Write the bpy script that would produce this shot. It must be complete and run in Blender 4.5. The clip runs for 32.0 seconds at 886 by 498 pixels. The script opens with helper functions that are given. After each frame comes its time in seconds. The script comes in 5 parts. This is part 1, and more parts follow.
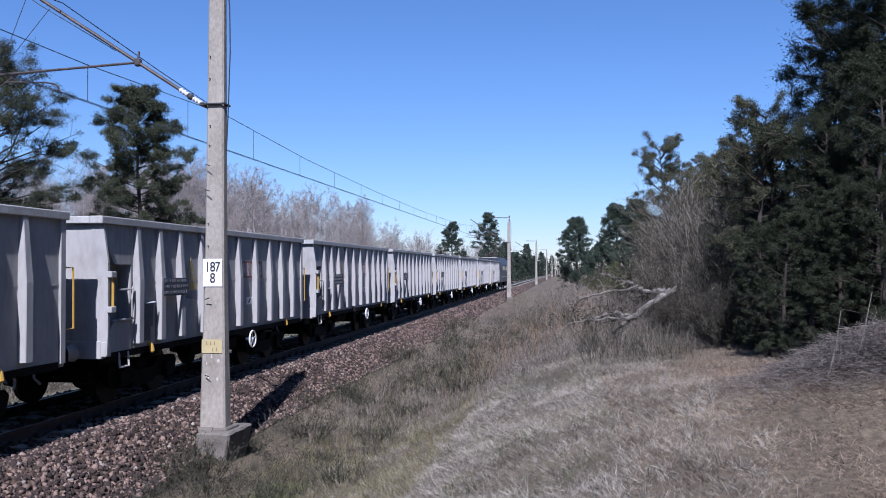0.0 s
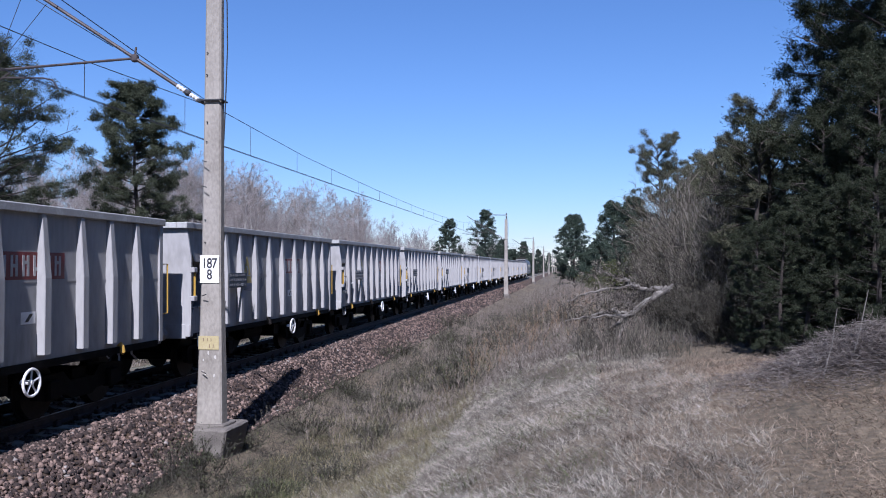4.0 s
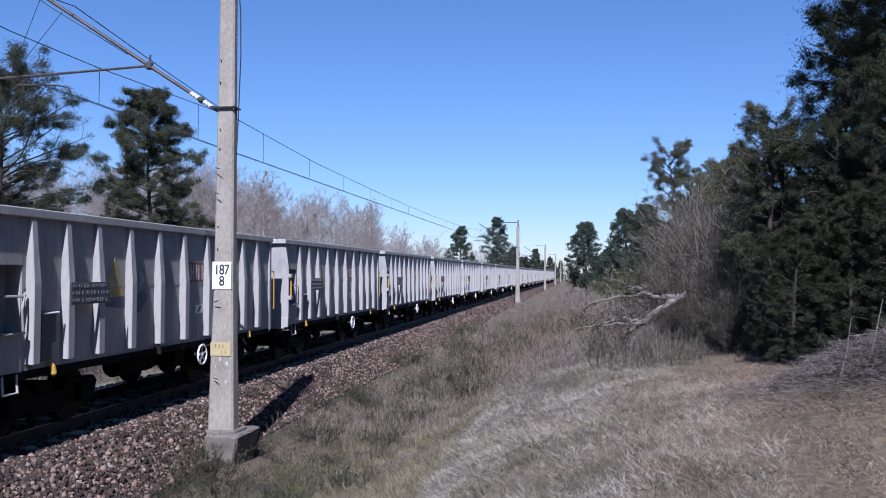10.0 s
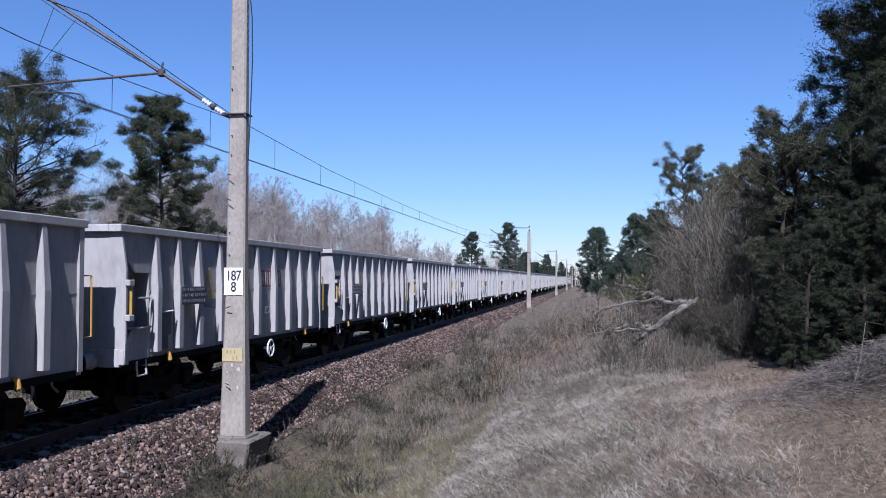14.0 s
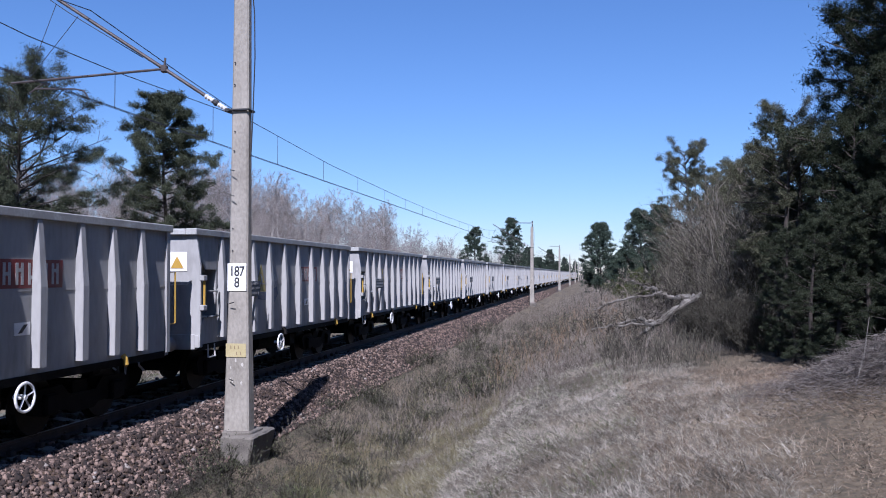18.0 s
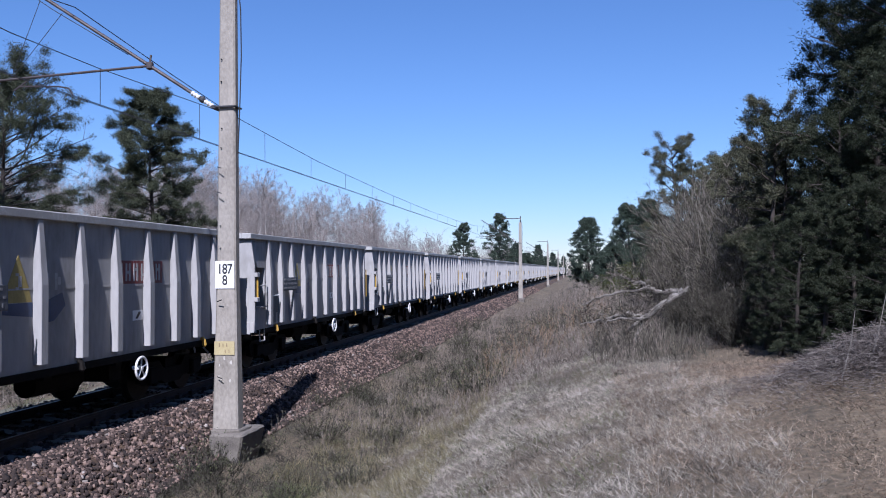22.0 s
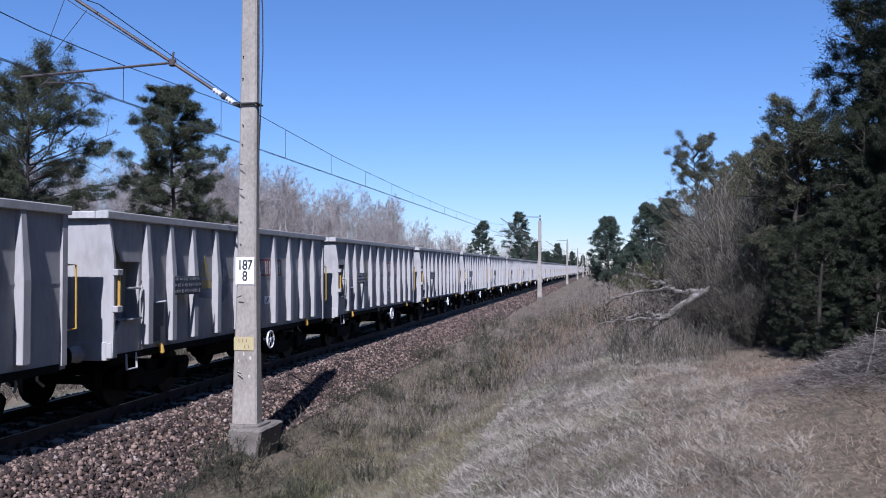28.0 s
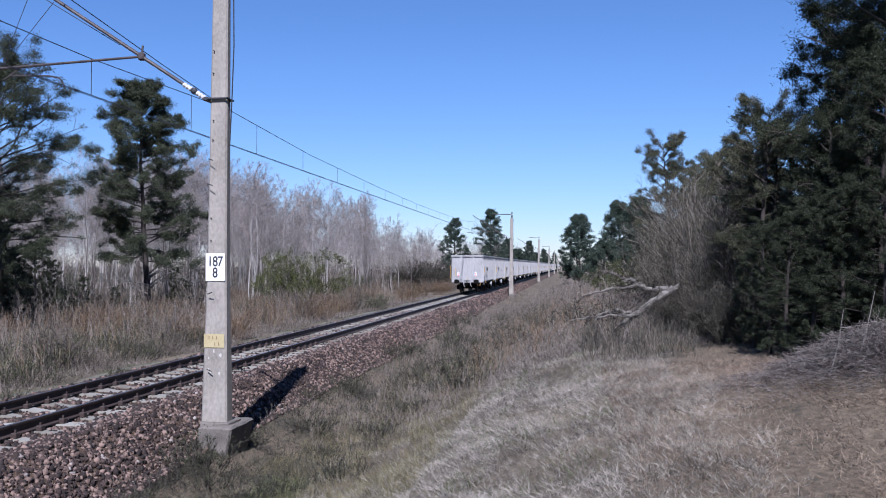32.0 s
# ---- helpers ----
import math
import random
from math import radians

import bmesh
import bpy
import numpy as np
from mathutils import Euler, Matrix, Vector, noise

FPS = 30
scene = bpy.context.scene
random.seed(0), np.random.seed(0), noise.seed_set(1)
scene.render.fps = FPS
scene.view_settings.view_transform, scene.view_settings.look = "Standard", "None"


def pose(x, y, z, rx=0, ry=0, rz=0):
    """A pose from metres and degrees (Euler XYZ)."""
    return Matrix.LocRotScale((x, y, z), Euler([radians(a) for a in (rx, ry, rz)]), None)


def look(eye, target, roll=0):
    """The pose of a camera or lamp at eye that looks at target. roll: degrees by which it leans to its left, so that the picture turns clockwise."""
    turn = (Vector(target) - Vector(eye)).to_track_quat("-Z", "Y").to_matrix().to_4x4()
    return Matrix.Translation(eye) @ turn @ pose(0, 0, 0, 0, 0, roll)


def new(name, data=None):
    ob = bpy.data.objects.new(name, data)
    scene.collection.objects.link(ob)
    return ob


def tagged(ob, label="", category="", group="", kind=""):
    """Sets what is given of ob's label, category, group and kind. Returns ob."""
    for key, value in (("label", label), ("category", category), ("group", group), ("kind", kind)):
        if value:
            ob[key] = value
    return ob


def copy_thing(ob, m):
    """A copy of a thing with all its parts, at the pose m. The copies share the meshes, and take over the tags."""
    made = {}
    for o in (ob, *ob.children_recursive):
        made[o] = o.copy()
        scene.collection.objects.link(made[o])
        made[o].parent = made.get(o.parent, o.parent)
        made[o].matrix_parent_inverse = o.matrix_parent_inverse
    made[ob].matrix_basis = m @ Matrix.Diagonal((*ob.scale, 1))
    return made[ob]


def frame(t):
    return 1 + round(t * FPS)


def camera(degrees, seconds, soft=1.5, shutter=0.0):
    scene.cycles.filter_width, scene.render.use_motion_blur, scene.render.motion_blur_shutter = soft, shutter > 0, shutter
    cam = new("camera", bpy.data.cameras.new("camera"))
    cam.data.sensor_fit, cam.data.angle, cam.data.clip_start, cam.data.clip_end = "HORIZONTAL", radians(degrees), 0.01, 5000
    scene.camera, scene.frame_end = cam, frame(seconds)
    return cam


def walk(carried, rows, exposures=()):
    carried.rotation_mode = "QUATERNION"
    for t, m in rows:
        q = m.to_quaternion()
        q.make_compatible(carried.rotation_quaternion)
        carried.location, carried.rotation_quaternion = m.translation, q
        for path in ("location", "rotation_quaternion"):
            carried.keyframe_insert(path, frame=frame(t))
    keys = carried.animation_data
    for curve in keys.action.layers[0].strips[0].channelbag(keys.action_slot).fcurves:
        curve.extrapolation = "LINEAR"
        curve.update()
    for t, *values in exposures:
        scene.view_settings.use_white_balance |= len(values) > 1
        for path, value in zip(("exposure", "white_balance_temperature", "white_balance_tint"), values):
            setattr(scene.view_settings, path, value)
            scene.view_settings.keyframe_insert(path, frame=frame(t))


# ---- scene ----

# Camera: held by hand on the bank beside the line; it turns a little but stays in place.
EYE = (0.0, 0.0, 2.46)
TURNS = [  # seconds, tilt, lean, heading
    (0, 91.39, 0.27, 8.47),
    (0.5, 91.42, 0.23, 8.25),
    (1, 91.33, 0.30, 8.23),
    (1.5, 91.27, 0.29, 8.20),
    (2, 91.37, -0.08, 8.11),
    (2.5, 91.44, -0.15, 8.05),
    (3, 91.44, -0.14, 8.16),
    (3.5, 91.34, 0.11, 8.20),
    (5.5, 90.95, -0.12, 8.61),
    (6, 91.37, -0.07, 8.79),
    (6.5, 91.46, 0.21, 8.74),
    (7, 91.37, 0.12, 8.82),
    (7.5, 91.40, 0.14, 9.17),
    (8, 91.54, 0.08, 9.17),
    (8.5, 91.60, -0.06, 9.28),
    (9, 91.54, 0.15, 9.13),
    (9.5, 91.64, 0.15, 9.08),
    (10, 91.68, -0.09, 9.05),
    (10.5, 91.86, -0.07, 9.24),
    (11, 92.03, 0.17, 9.36),
    (11.5, 91.82, 0.19, 9.59),
    (12, 92.03, 0.32, 9.46),
    (12.5, 92.11, 0.25, 9.12),
    (13, 91.97, -0.06, 9.41),
    (13.5, 92.16, -0.07, 9.64),
    (14, 92.06, -0.01, 9.80),
    (14.5, 91.82, -0.22, 9.84),
    (16.5, 91.30, -0.24, 9.57),
    (17, 91.83, 0.05, 9.92),
    (17.5, 91.75, 0.09, 10.06),
    (18, 91.74, 0.11, 10.01),
    (18.5, 91.94, 0.19, 9.89),
    (19, 91.94, 0.39, 9.67),
    (19.5, 91.78, 0.49, 9.34),
    (20, 91.94, 0.72, 9.37),
    (20.5, 91.91, 0.79, 9.18),
    (21, 91.84, 0.74, 9.29),
    (21.5, 91.48, 0.47, 9.37),
    (22, 91.47, 0.52, 9.24),
    (22.5, 91.68, 0.47, 9.37),
    (23, 91.60, 0.63, 9.35),
    (23.5, 91.66, 0.57, 9.40),
    (24, 91.71, 0.29, 9.80),
    (24.5, 91.73, 0.32, 10.01),
    (25, 91.54, 0.31, 10.18),
    (25.5, 91.46, 0.43, 10.44),
    (27.5, 91.33, 0.18, 10.56),
    (28, 91.33, 0.01, 10.52),
    (28.5, 91.14, -0.12, 10.48),
    (29, 91.07, -0.24, 9.97),
    (29.5, 91.03, -0.19, 9.67),
    (30, 91.24, -0.29, 9.40),
    (30.5, 91.39, -0.28, 9.30),
    (31, 91.31, -0.13, 9.05),
    (31.5, 91.32, -0.08, 8.95),
    (32, 91.13, -0.12, 8.63),
]
cam = camera(55.2, 32.0, 1.0)
walk(cam, [(t, pose(*EYE, rx, ry, rz)) for t, rx, ry, rz in TURNS])

# ---- light ----
SUN_HEIGHT, SUN_SIDE = 45.7, 7.3   # degrees above the ground; degrees to the right of straight behind
world = bpy.data.worlds.new("sky")
scene.world = world
world.use_nodes = True
wn = world.node_tree.nodes
wl = world.node_tree.links
sky = wn.new("ShaderNodeTexSky")
sky.sky_type = 'NISHITA'
sky.sun_disc = False
sky.sun_elevation = radians(SUN_HEIGHT)
sky.sun_rotation = radians(180 - SUN_SIDE)
sky.air_density = 1.15
sky.dust_density = 0.0
sky.ozone_density = 5.0
wl.new(sky.outputs[0], wn["Background"].inputs[0])
wn["Background"].inputs[1].default_value = 0.050
sun = new("sun", bpy.data.lights.new("sun", "SUN"))
sun.data.energy = 5.0
sun.data.angle = radians(0.53)
sun.data.color = (1.0, 0.87, 0.68)
sx, sy = math.sin(radians(SUN_SIDE)) * math.cos(radians(SUN_HEIGHT)), -math.cos(radians(SUN_SIDE)) * math.cos(radians(SUN_HEIGHT))
sun.matrix_world = look((sx * 50, sy * 50, math.sin(radians(SUN_HEIGHT)) * 50), (0, 0, 0))
scene.view_settings.exposure = 0.92
scene.view_settings.use_white_balance = True
scene.view_settings.white_balance_temperature = 4900
scene.view_settings.white_balance_tint = 23

# ---- materials ----


def material(name, base, rough=0.8, metal=0.0, dark=None, light=None, scale=6.0, fine=60.0, bump=0.3, dist=0.01,
             per="none", stretch=(1, 1, 1), spec=0.5, gain=1.0):
    """Base colour varied at two scales by noise, with a fine relief; per: vary by piece or by loose island."""
    m = bpy.data.materials.new(name)
    m.use_nodes = True
    n, l = m.node_tree.nodes, m.node_tree.links
    b = n["Principled BSDF"]
    b.inputs["Roughness"].default_value = rough
    b.inputs["Metallic"].default_value = metal
    b.inputs["Specular IOR Level"].default_value = spec
    dark = dark or tuple(c * 0.65 for c in base)
    light = light or tuple(min(1, c * 1.3) for c in base)
    geo = n.new("ShaderNodeTexCoord")
    mapn = n.new("ShaderNodeMapping")
    mapn.inputs["Scale"].default_value = stretch
    l.new(geo.outputs["Object"], mapn.inputs[0])
    big = n.new("ShaderNodeTexNoise")
    big.inputs["Scale"].default_value = scale
    big.inputs["Detail"].default_value = 5
    small = n.new("ShaderNodeTexNoise")
    small.inputs["Scale"].default_value = fine
    small.inputs["Detail"].default_value = 4
    for t in (big, small):
        l.new(mapn.outputs[0], t.inputs["Vector"])
    mixf = n.new("ShaderNodeMath")
    mixf.operation = 'MULTIPLY_ADD'
    mixf.inputs[1].default_value = 0.45
    l.new(small.outputs[0], mixf.inputs[0])
    half = n.new("ShaderNodeMath")
    half.operation = 'MULTIPLY'
    half.inputs[1].default_value = 0.55
    l.new(big.outputs[0], half.inputs[0])
    l.new(half.outputs[0], mixf.inputs[2])
    if gain != 1.0:
        steep = n.new("ShaderNodeMath")
        steep.operation = 'MULTIPLY_ADD'
        steep.inputs[1].default_value = gain
        steep.inputs[2].default_value = 0.5 - 0.5 * gain
        l.new(mixf.outputs[0], steep.inputs[0])
        mixf = steep
    ramp = n.new("ShaderNodeValToRGB")
    e = ramp.color_ramp.elements
    e[0].position, e[1].position = 0.3, 0.7
    e[0].color, e[1].color = (*dark, 1), (*light, 1)
    mid = e.new(0.5)
    mid.color = (*base, 1)
    if per == "none":
        l.new(mixf.outputs[0], ramp.inputs[0])
    else:
        if per == "piece":
            rnd = n.new("ShaderNodeObjectInfo").outputs["Random"]
        else:
            rnd = n.new("ShaderNodeNewGeometry").outputs["Random Per Island"]
        k = n.new("ShaderNodeMath")
        k.operation = 'MULTIPLY_ADD'
        k.inputs[1].default_value = 0.45
        l.new(rnd, k.inputs[0])
        q = n.new("ShaderNodeMath")
        q.operation = 'MULTIPLY_ADD'
        q.inputs[1].default_value = 0.7
        q.inputs[2].default_value = -0.07
        l.new(mixf.outputs[0], q.inputs[0])
        l.new(q.outputs[0], k.inputs[2])
        l.new(k.outputs[0], ramp.inputs[0])
    l.new(ramp.outputs[0], b.inputs["Base Color"])
    if bump:
        bn = n.new("ShaderNodeBump")
        bn.inputs["Strength"].default_value = bump
        bn.inputs["Distance"].default_value = dist
        l.new(small.outputs[0], bn.inputs["Height"])
        l.new(bn.outputs[0], b.inputs["Normal"])
    return m


PAINT = material("wagon_grey_paint", (0.290, 0.286, 0.280), 0.62, 0, (0.200, 0.196, 0.190), (0.340, 0.336, 0.328), 1.2, 9, 0.08, 0.01, stretch=(1, 1, 0.35), spec=0.1)
CAPGREY = material("wagon_cap_paint", (0.271, 0.268, 0.252), 0.6, 0, (0.24, 0.233, 0.222), (0.376, 0.376, 0.366), 2, 20, 0.1)
# Dark running gear and wheels; shade under the wagons is put into these colours.
DARKSTEEL = material("dark_gear_with_shade", (0.00504, 0.0047, 0.00454), 0.75, 0, (0.00252, 0.00235, 0.00235), (0.0101, 0.0084, 0.00758), 6, 40, 0.2, spec=0.08)
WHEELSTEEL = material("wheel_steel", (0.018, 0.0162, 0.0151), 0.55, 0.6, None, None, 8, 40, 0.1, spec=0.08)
INSIDE = material("rusty_wagon_inside", (0.16, 0.10, 0.07), 0.85, 0, None, None, 3, 30, 0.2)
YELLOW = material("yellow_paint", (0.367, 0.231, 0.0326), 0.5, 0, (0.269, 0.157, 0.0218), (0.392, 0.259, 0.0544), 8, 60, 0.05)
WHITE = material("white_paint", (0.68, 0.68, 0.671), 0.5, 0, (0.561, 0.552, 0.527), (0.722, 0.722, 0.714), 5, 60, 0.05)
BLACK = material("black_paint", (0.02, 0.02, 0.022), 0.6, 0, None, None, 8, 60, 0.05)
RED = material("red_paint", (0.143, 0.0147, 0.0147), 0.5, 0, (0.101, 0.0126, 0.0126), (0.168, 0.0252, 0.021), 3, 30, 0.05)
BLUE = material("blue_paint", (0.0175, 0.0385, 0.105), 0.5, 0, None, None, 3, 30, 0.05)
BRIGHTRED = material("signal_red", (0.65, 0.03, 0.03), 0.5, 0, None, None, 5, 40, 0.03)
PALE = material("pale_lettering", (0.36, 0.35, 0.34), 0.6, 0, None, None, 8, 60, 0.03)
DULLTEXT = material("dull_lettering", (0.15, 0.15, 0.155), 0.6, 0, None, None, 8, 60, 0.03)
BOARD = material("dark_board", (0.05, 0.055, 0.065), 0.6, 0, None, None, 8, 60, 0.05)
CONCRETE = material("weathered_concrete", (0.232, 0.213, 0.181), 0.9, 0, (0.160, 0.145, 0.121), (0.298, 0.275, 0.236), 2.6, 22, 0.5, 0.012, stretch=(1, 1, 0.6), gain=1.1)
PLINTH = material("old_plinth_concrete", (0.124, 0.111, 0.0944), 0.92, 0, (0.0636, 0.0574, 0.0488), (0.173, 0.158, 0.135), 4, 45, 0.7, 0.02)
SLEEPER = material("sleeper_concrete", (0.2, 0.19, 0.158), 0.9, 0, (0.135, 0.123, 0.0959), (0.261, 0.252, 0.215), 3, 40, 0.4, 0.01, "piece")
RAIL = material("rusty_rail", (0.0455, 0.0315, 0.0266), 0.7, 0.2, (0.021, 0.0154, 0.014), (0.07, 0.049, 0.0385), 6, 60, 0.2)
RAILTOP = material("worn_rail_head", (0.30, 0.29, 0.28), 0.35, 0.9, None, None, 3, 60, 0.03)
GALV = material("galvanised_tube", (0.052, 0.043, 0.042), 0.6, 0.3, (0.028, 0.022, 0.022), (0.10, 0.085, 0.08), 5, 60, 0.15)
WIRE = material("copper_wire", (0.03, 0.03, 0.032), 0.6, 0.3, None, None, 5, 30, 0)
PORCELAIN = material("insulator_glaze", (0.55, 0.54, 0.52), 0.25, 0, (0.4, 0.38, 0.36), (0.65, 0.64, 0.62), 5, 40, 0)
BALLAST = material("ballast_bed", (0.0547, 0.0331, 0.019), 0.95, 0, (0.0202, 0.0131, 0.00763), (0.115, 0.0755, 0.0433), 2.0, 26, 1.0, 0.06)
STONE = material("ballast_stone", (0.031, 0.0196, 0.0150), 0.92, 0, (0.0115, 0.0070, 0.0055), (0.190, 0.134, 0.106), 7, 60, 0.3, 0.004, "island")
GROUND = material("dry_turf", (0.088, 0.0690, 0.0430), 0.97, 0, (0.0380, 0.0318, 0.0185), (0.145, 0.115, 0.0730), 0.55, 13, 0.9, 0.05, gain=1.6)
STRAW = material("dry_grass", (0.180, 0.163, 0.134), 0.8, 0, (0.054, 0.0465, 0.0365), (0.370, 0.342, 0.290), 0.9, 10, 0, per="island", spec=0.2, gain=2.1)
HAY = material("brown_thin_grass", (0.168, 0.127, 0.090), 0.85, 0, (0.062, 0.046, 0.033), (0.290, 0.236, 0.176), 0.9, 9, 0, per="island", spec=0.15, gain=2.0)
OLIVE = material("olive_grass", (0.120, 0.106, 0.060), 0.85, 0, (0.055, 0.049, 0.028), (0.215, 0.192, 0.116), 0.9, 9, 0, per="island", spec=0.1, gain=1.8)
FRESH = material("fresh_grass", (0.0665, 0.0831, 0.0299), 0.7, 0, (0.0399, 0.0499, 0.0199), (0.126, 0.133, 0.0665), 0.6, 10, 0, per="island", spec=0.2)
STALK = material("grey_weed_stalk", (0.122, 0.105, 0.088), 0.9, 0, (0.053, 0.0450, 0.0380), (0.195, 0.170, 0.143), 0.8, 10, 0, per="island", spec=0.1, gain=2.2)
RUSSET = material("russet_twig", (0.125, 0.086, 0.054), 0.9, 0, (0.060, 0.044, 0.030), (0.200, 0.150, 0.098), 0.8, 10, 0, per="island", spec=0.1)
BARK = material("grey_bark", (0.112, 0.0945, 0.0805), 0.95, 0, (0.049, 0.0406, 0.035), (0.189, 0.168, 0.147), 3, 25, 0.6, 0.02, stretch=(1, 1, 0.3))
TWIG = material("grey_twig", (0.224, 0.200, 0.183), 0.9, 0, (0.105, 0.092, 0.083), (0.365, 0.333, 0.310), 0.5, 6, 0, per="island", spec=0.1)
CUTTWIG = material("cut_twig", (0.140, 0.122, 0.110), 0.9, 0, (0.060, 0.051, 0.046), (0.240, 0.215, 0.196), 0.8, 9, 0, per="island", spec=0.1, gain=1.8)
PINEBARK = material("pine_bark", (0.105, 0.0665, 0.0455), 0.95, 0, (0.042, 0.0294, 0.0238), (0.182, 0.112, 0.07), 3, 22, 0.7, 0.03, stretch=(1, 1, 0.35))
BIRCHBARK = material("birch_bark", (0.322, 0.303, 0.279), 0.85, 0, (0.124, 0.112, 0.099), (0.396, 0.384, 0.359), 2.5, 18, 0.3, 0.01, stretch=(1, 1, 2.5))
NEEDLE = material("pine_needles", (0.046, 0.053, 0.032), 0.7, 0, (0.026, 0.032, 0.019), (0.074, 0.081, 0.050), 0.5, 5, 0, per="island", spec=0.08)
# Lit and shaded copies of the pine needles: sun and shade put into colour.
LITNEEDLE = material("sunlit_pine_needles", (0.064, 0.066, 0.040), 0.7, 0, (0.034, 0.037, 0.022), (0.105, 0.106, 0.066), 0.5, 5, 0, per="island", spec=0.08)
SHADENEEDLE = material("shaded_pine_needles", (0.028, 0.034, 0.021), 0.7, 0, (0.013, 0.017, 0.010), (0.054, 0.062, 0.037), 0.5, 5, 0, per="island", spec=0.04)
# Needles of the far pines, with the haze of distance mixed into the colour.
HAZENEEDLE = material("hazed_needles", (0.0403, 0.0558, 0.0387), 0.75, 0, (0.0201, 0.0298, 0.0212), (0.0684, 0.0884, 0.0627), 0.5, 5, 0, per="island", spec=0.15)
BUD = material("budding_leaves", (0.055, 0.064, 0.020), 0.7, 0, (0.025, 0.030, 0.010), (0.095, 0.104, 0.034), 0.6, 6, 0, per="island", spec=0.1)
THICKET = material("thicket_twig", (0.086, 0.076, 0.062), 0.9, 0, (0.024, 0.021, 0.018), (0.215, 0.196, 0.164), 0.5, 6, 0, per="island", spec=0.05, gain=1.8)
SWELL = material("swelling_buds", (0.080, 0.078, 0.042), 0.85, 0, (0.0332, 0.0324, 0.0225), (0.139, 0.133, 0.0966), 0.5, 6, 0, per="island", spec=0.05)
# Darker copy of the pine bark: crown shade is put into its colour.
DARKBARK = material("pine_bark_painted_shade", (0.034, 0.027, 0.022), 0.95, 0, (0.014, 0.011, 0.010), (0.062, 0.050, 0.041), 3, 22, 0.7, 0.03, stretch=(1, 1, 0.35))
DEADWOOD = material("bleached_deadwood", (0.128, 0.117, 0.102), 0.9, 0, (0.0426, 0.0376, 0.0324), (0.213, 0.2, 0.179), 9, 45, 0.8, 0.02)
SAND = material("sandy_track", (0.1, 0.0964, 0.0666), 0.97, 0, (0.0593, 0.0568, 0.0349), (0.133, 0.129, 0.0942), 0.7, 14, 0.7, 0.04)
LOCO = material("loco_dark_blue", (0.021, 0.0225, 0.035), 0.45, 0, None, None, 2, 20, 0.05)
PLATEYELLOW = material("faded_yellow_plate", (0.355, 0.300, 0.150), 0.6, 0, (0.275, 0.232, 0.135), (0.40, 0.355, 0.220), 6, 40, 0.05)
FADEDYELLOW = material("faded_yellow_paint", (0.30, 0.235, 0.06), 0.6, 0, (0.2, 0.16, 0.05), (0.36, 0.29, 0.09), 4, 30, 0)
DARKWEED = material("dark_withered_weed", (0.0498, 0.0456, 0.0354), 0.9, 0, (0.0192, 0.0174, 0.0141), (0.092, 0.0865, 0.0669), 0.8, 8, 0, per="island", spec=0.1, gain=1.8)
DARKLEAF = material("dark_weed_leaf", (0.045, 0.055, 0.025), 0.75, 0, (0.02, 0.026, 0.012), (0.09, 0.10, 0.045), 0.8, 8, 0, per="island", spec=0.1)
LIME = material("lime_bloom", (0.40, 0.38, 0.34), 0.9, 0, (0.26, 0.24, 0.2), (0.5, 0.48, 0.44), 9, 60, 0.3)
GLASS = material("dark_cab_glass", (0.02, 0.02, 0.025), 0.1, 0, None, None, 5, 20, 0)

# ---- building tools ----


def obj(name, mesh, mat, parent=None, label=""):
    ob = new(name, mesh)
    if mat and not mesh.materials:
        mesh.materials.append(mat)
    if parent:
        ob.parent = parent
    if label:
        ob["label"] = label
    return ob


def part(name, bm, mat, parent=None, label="", smooth=False):
    """Links a bmesh as one mesh object under a thing or a part."""
    me = bpy.data.meshes.new(name)
    bmesh.ops.recalc_face_normals(bm, faces=bm.faces)
    bm.to_mesh(me)
    bm.free()
    if smooth:
        for p in me.polygons:
            p.use_smooth = True
    return obj(name, me, mat, parent, label)


def box(x0, x1, y0, y1, z0, z1, bm=None, bevel=0.0):
    own = bmesh.new()
    vs = [own.verts.new((x, y, z)) for z in (z0, z1) for y in (y0, y1) for x in (x0, x1)]
    for q in ((0, 1, 3, 2), (4, 6, 7, 5), (0, 4, 5, 1), (1, 5, 7, 3), (3, 7, 6, 2), (2, 6, 4, 0)):
        own.faces.new([vs[i] for i in q])
    if bevel:
        bmesh.ops.bevel(own, geom=own.edges[:], offset=bevel, segments=1, affect='EDGES')
    return joined(bm, own)


def joined(bm, own):
    if bm is None:
        return own
    me = bpy.data.meshes.new("tmp")
    own.to_mesh(me)
    own.free()
    bm.from_mesh(me)
    bpy.data.meshes.remove(me)
    return bm


def prism(profile, x0, x1, axis="x", bm=None):
    """A closed profile (pairs) swept along one axis."""
    own = bmesh.new()

    def at(p, s):
        return {"x": (s, p[0], p[1]), "y": (p[0], s, p[1]), "z": (p[0], p[1], s)}[axis]
    a = [own.verts.new(at(p, x0)) for p in profile]
    b = [own.verts.new(at(p, x1)) for p in profile]
    own.faces.new(a)
    own.faces.new(b[::-1])
    k = len(a)
    for i in range(k):
        own.faces.new((a[i], b[i], b[(i + 1) % k], a[(i + 1) % k]))
    return joined(bm, own)


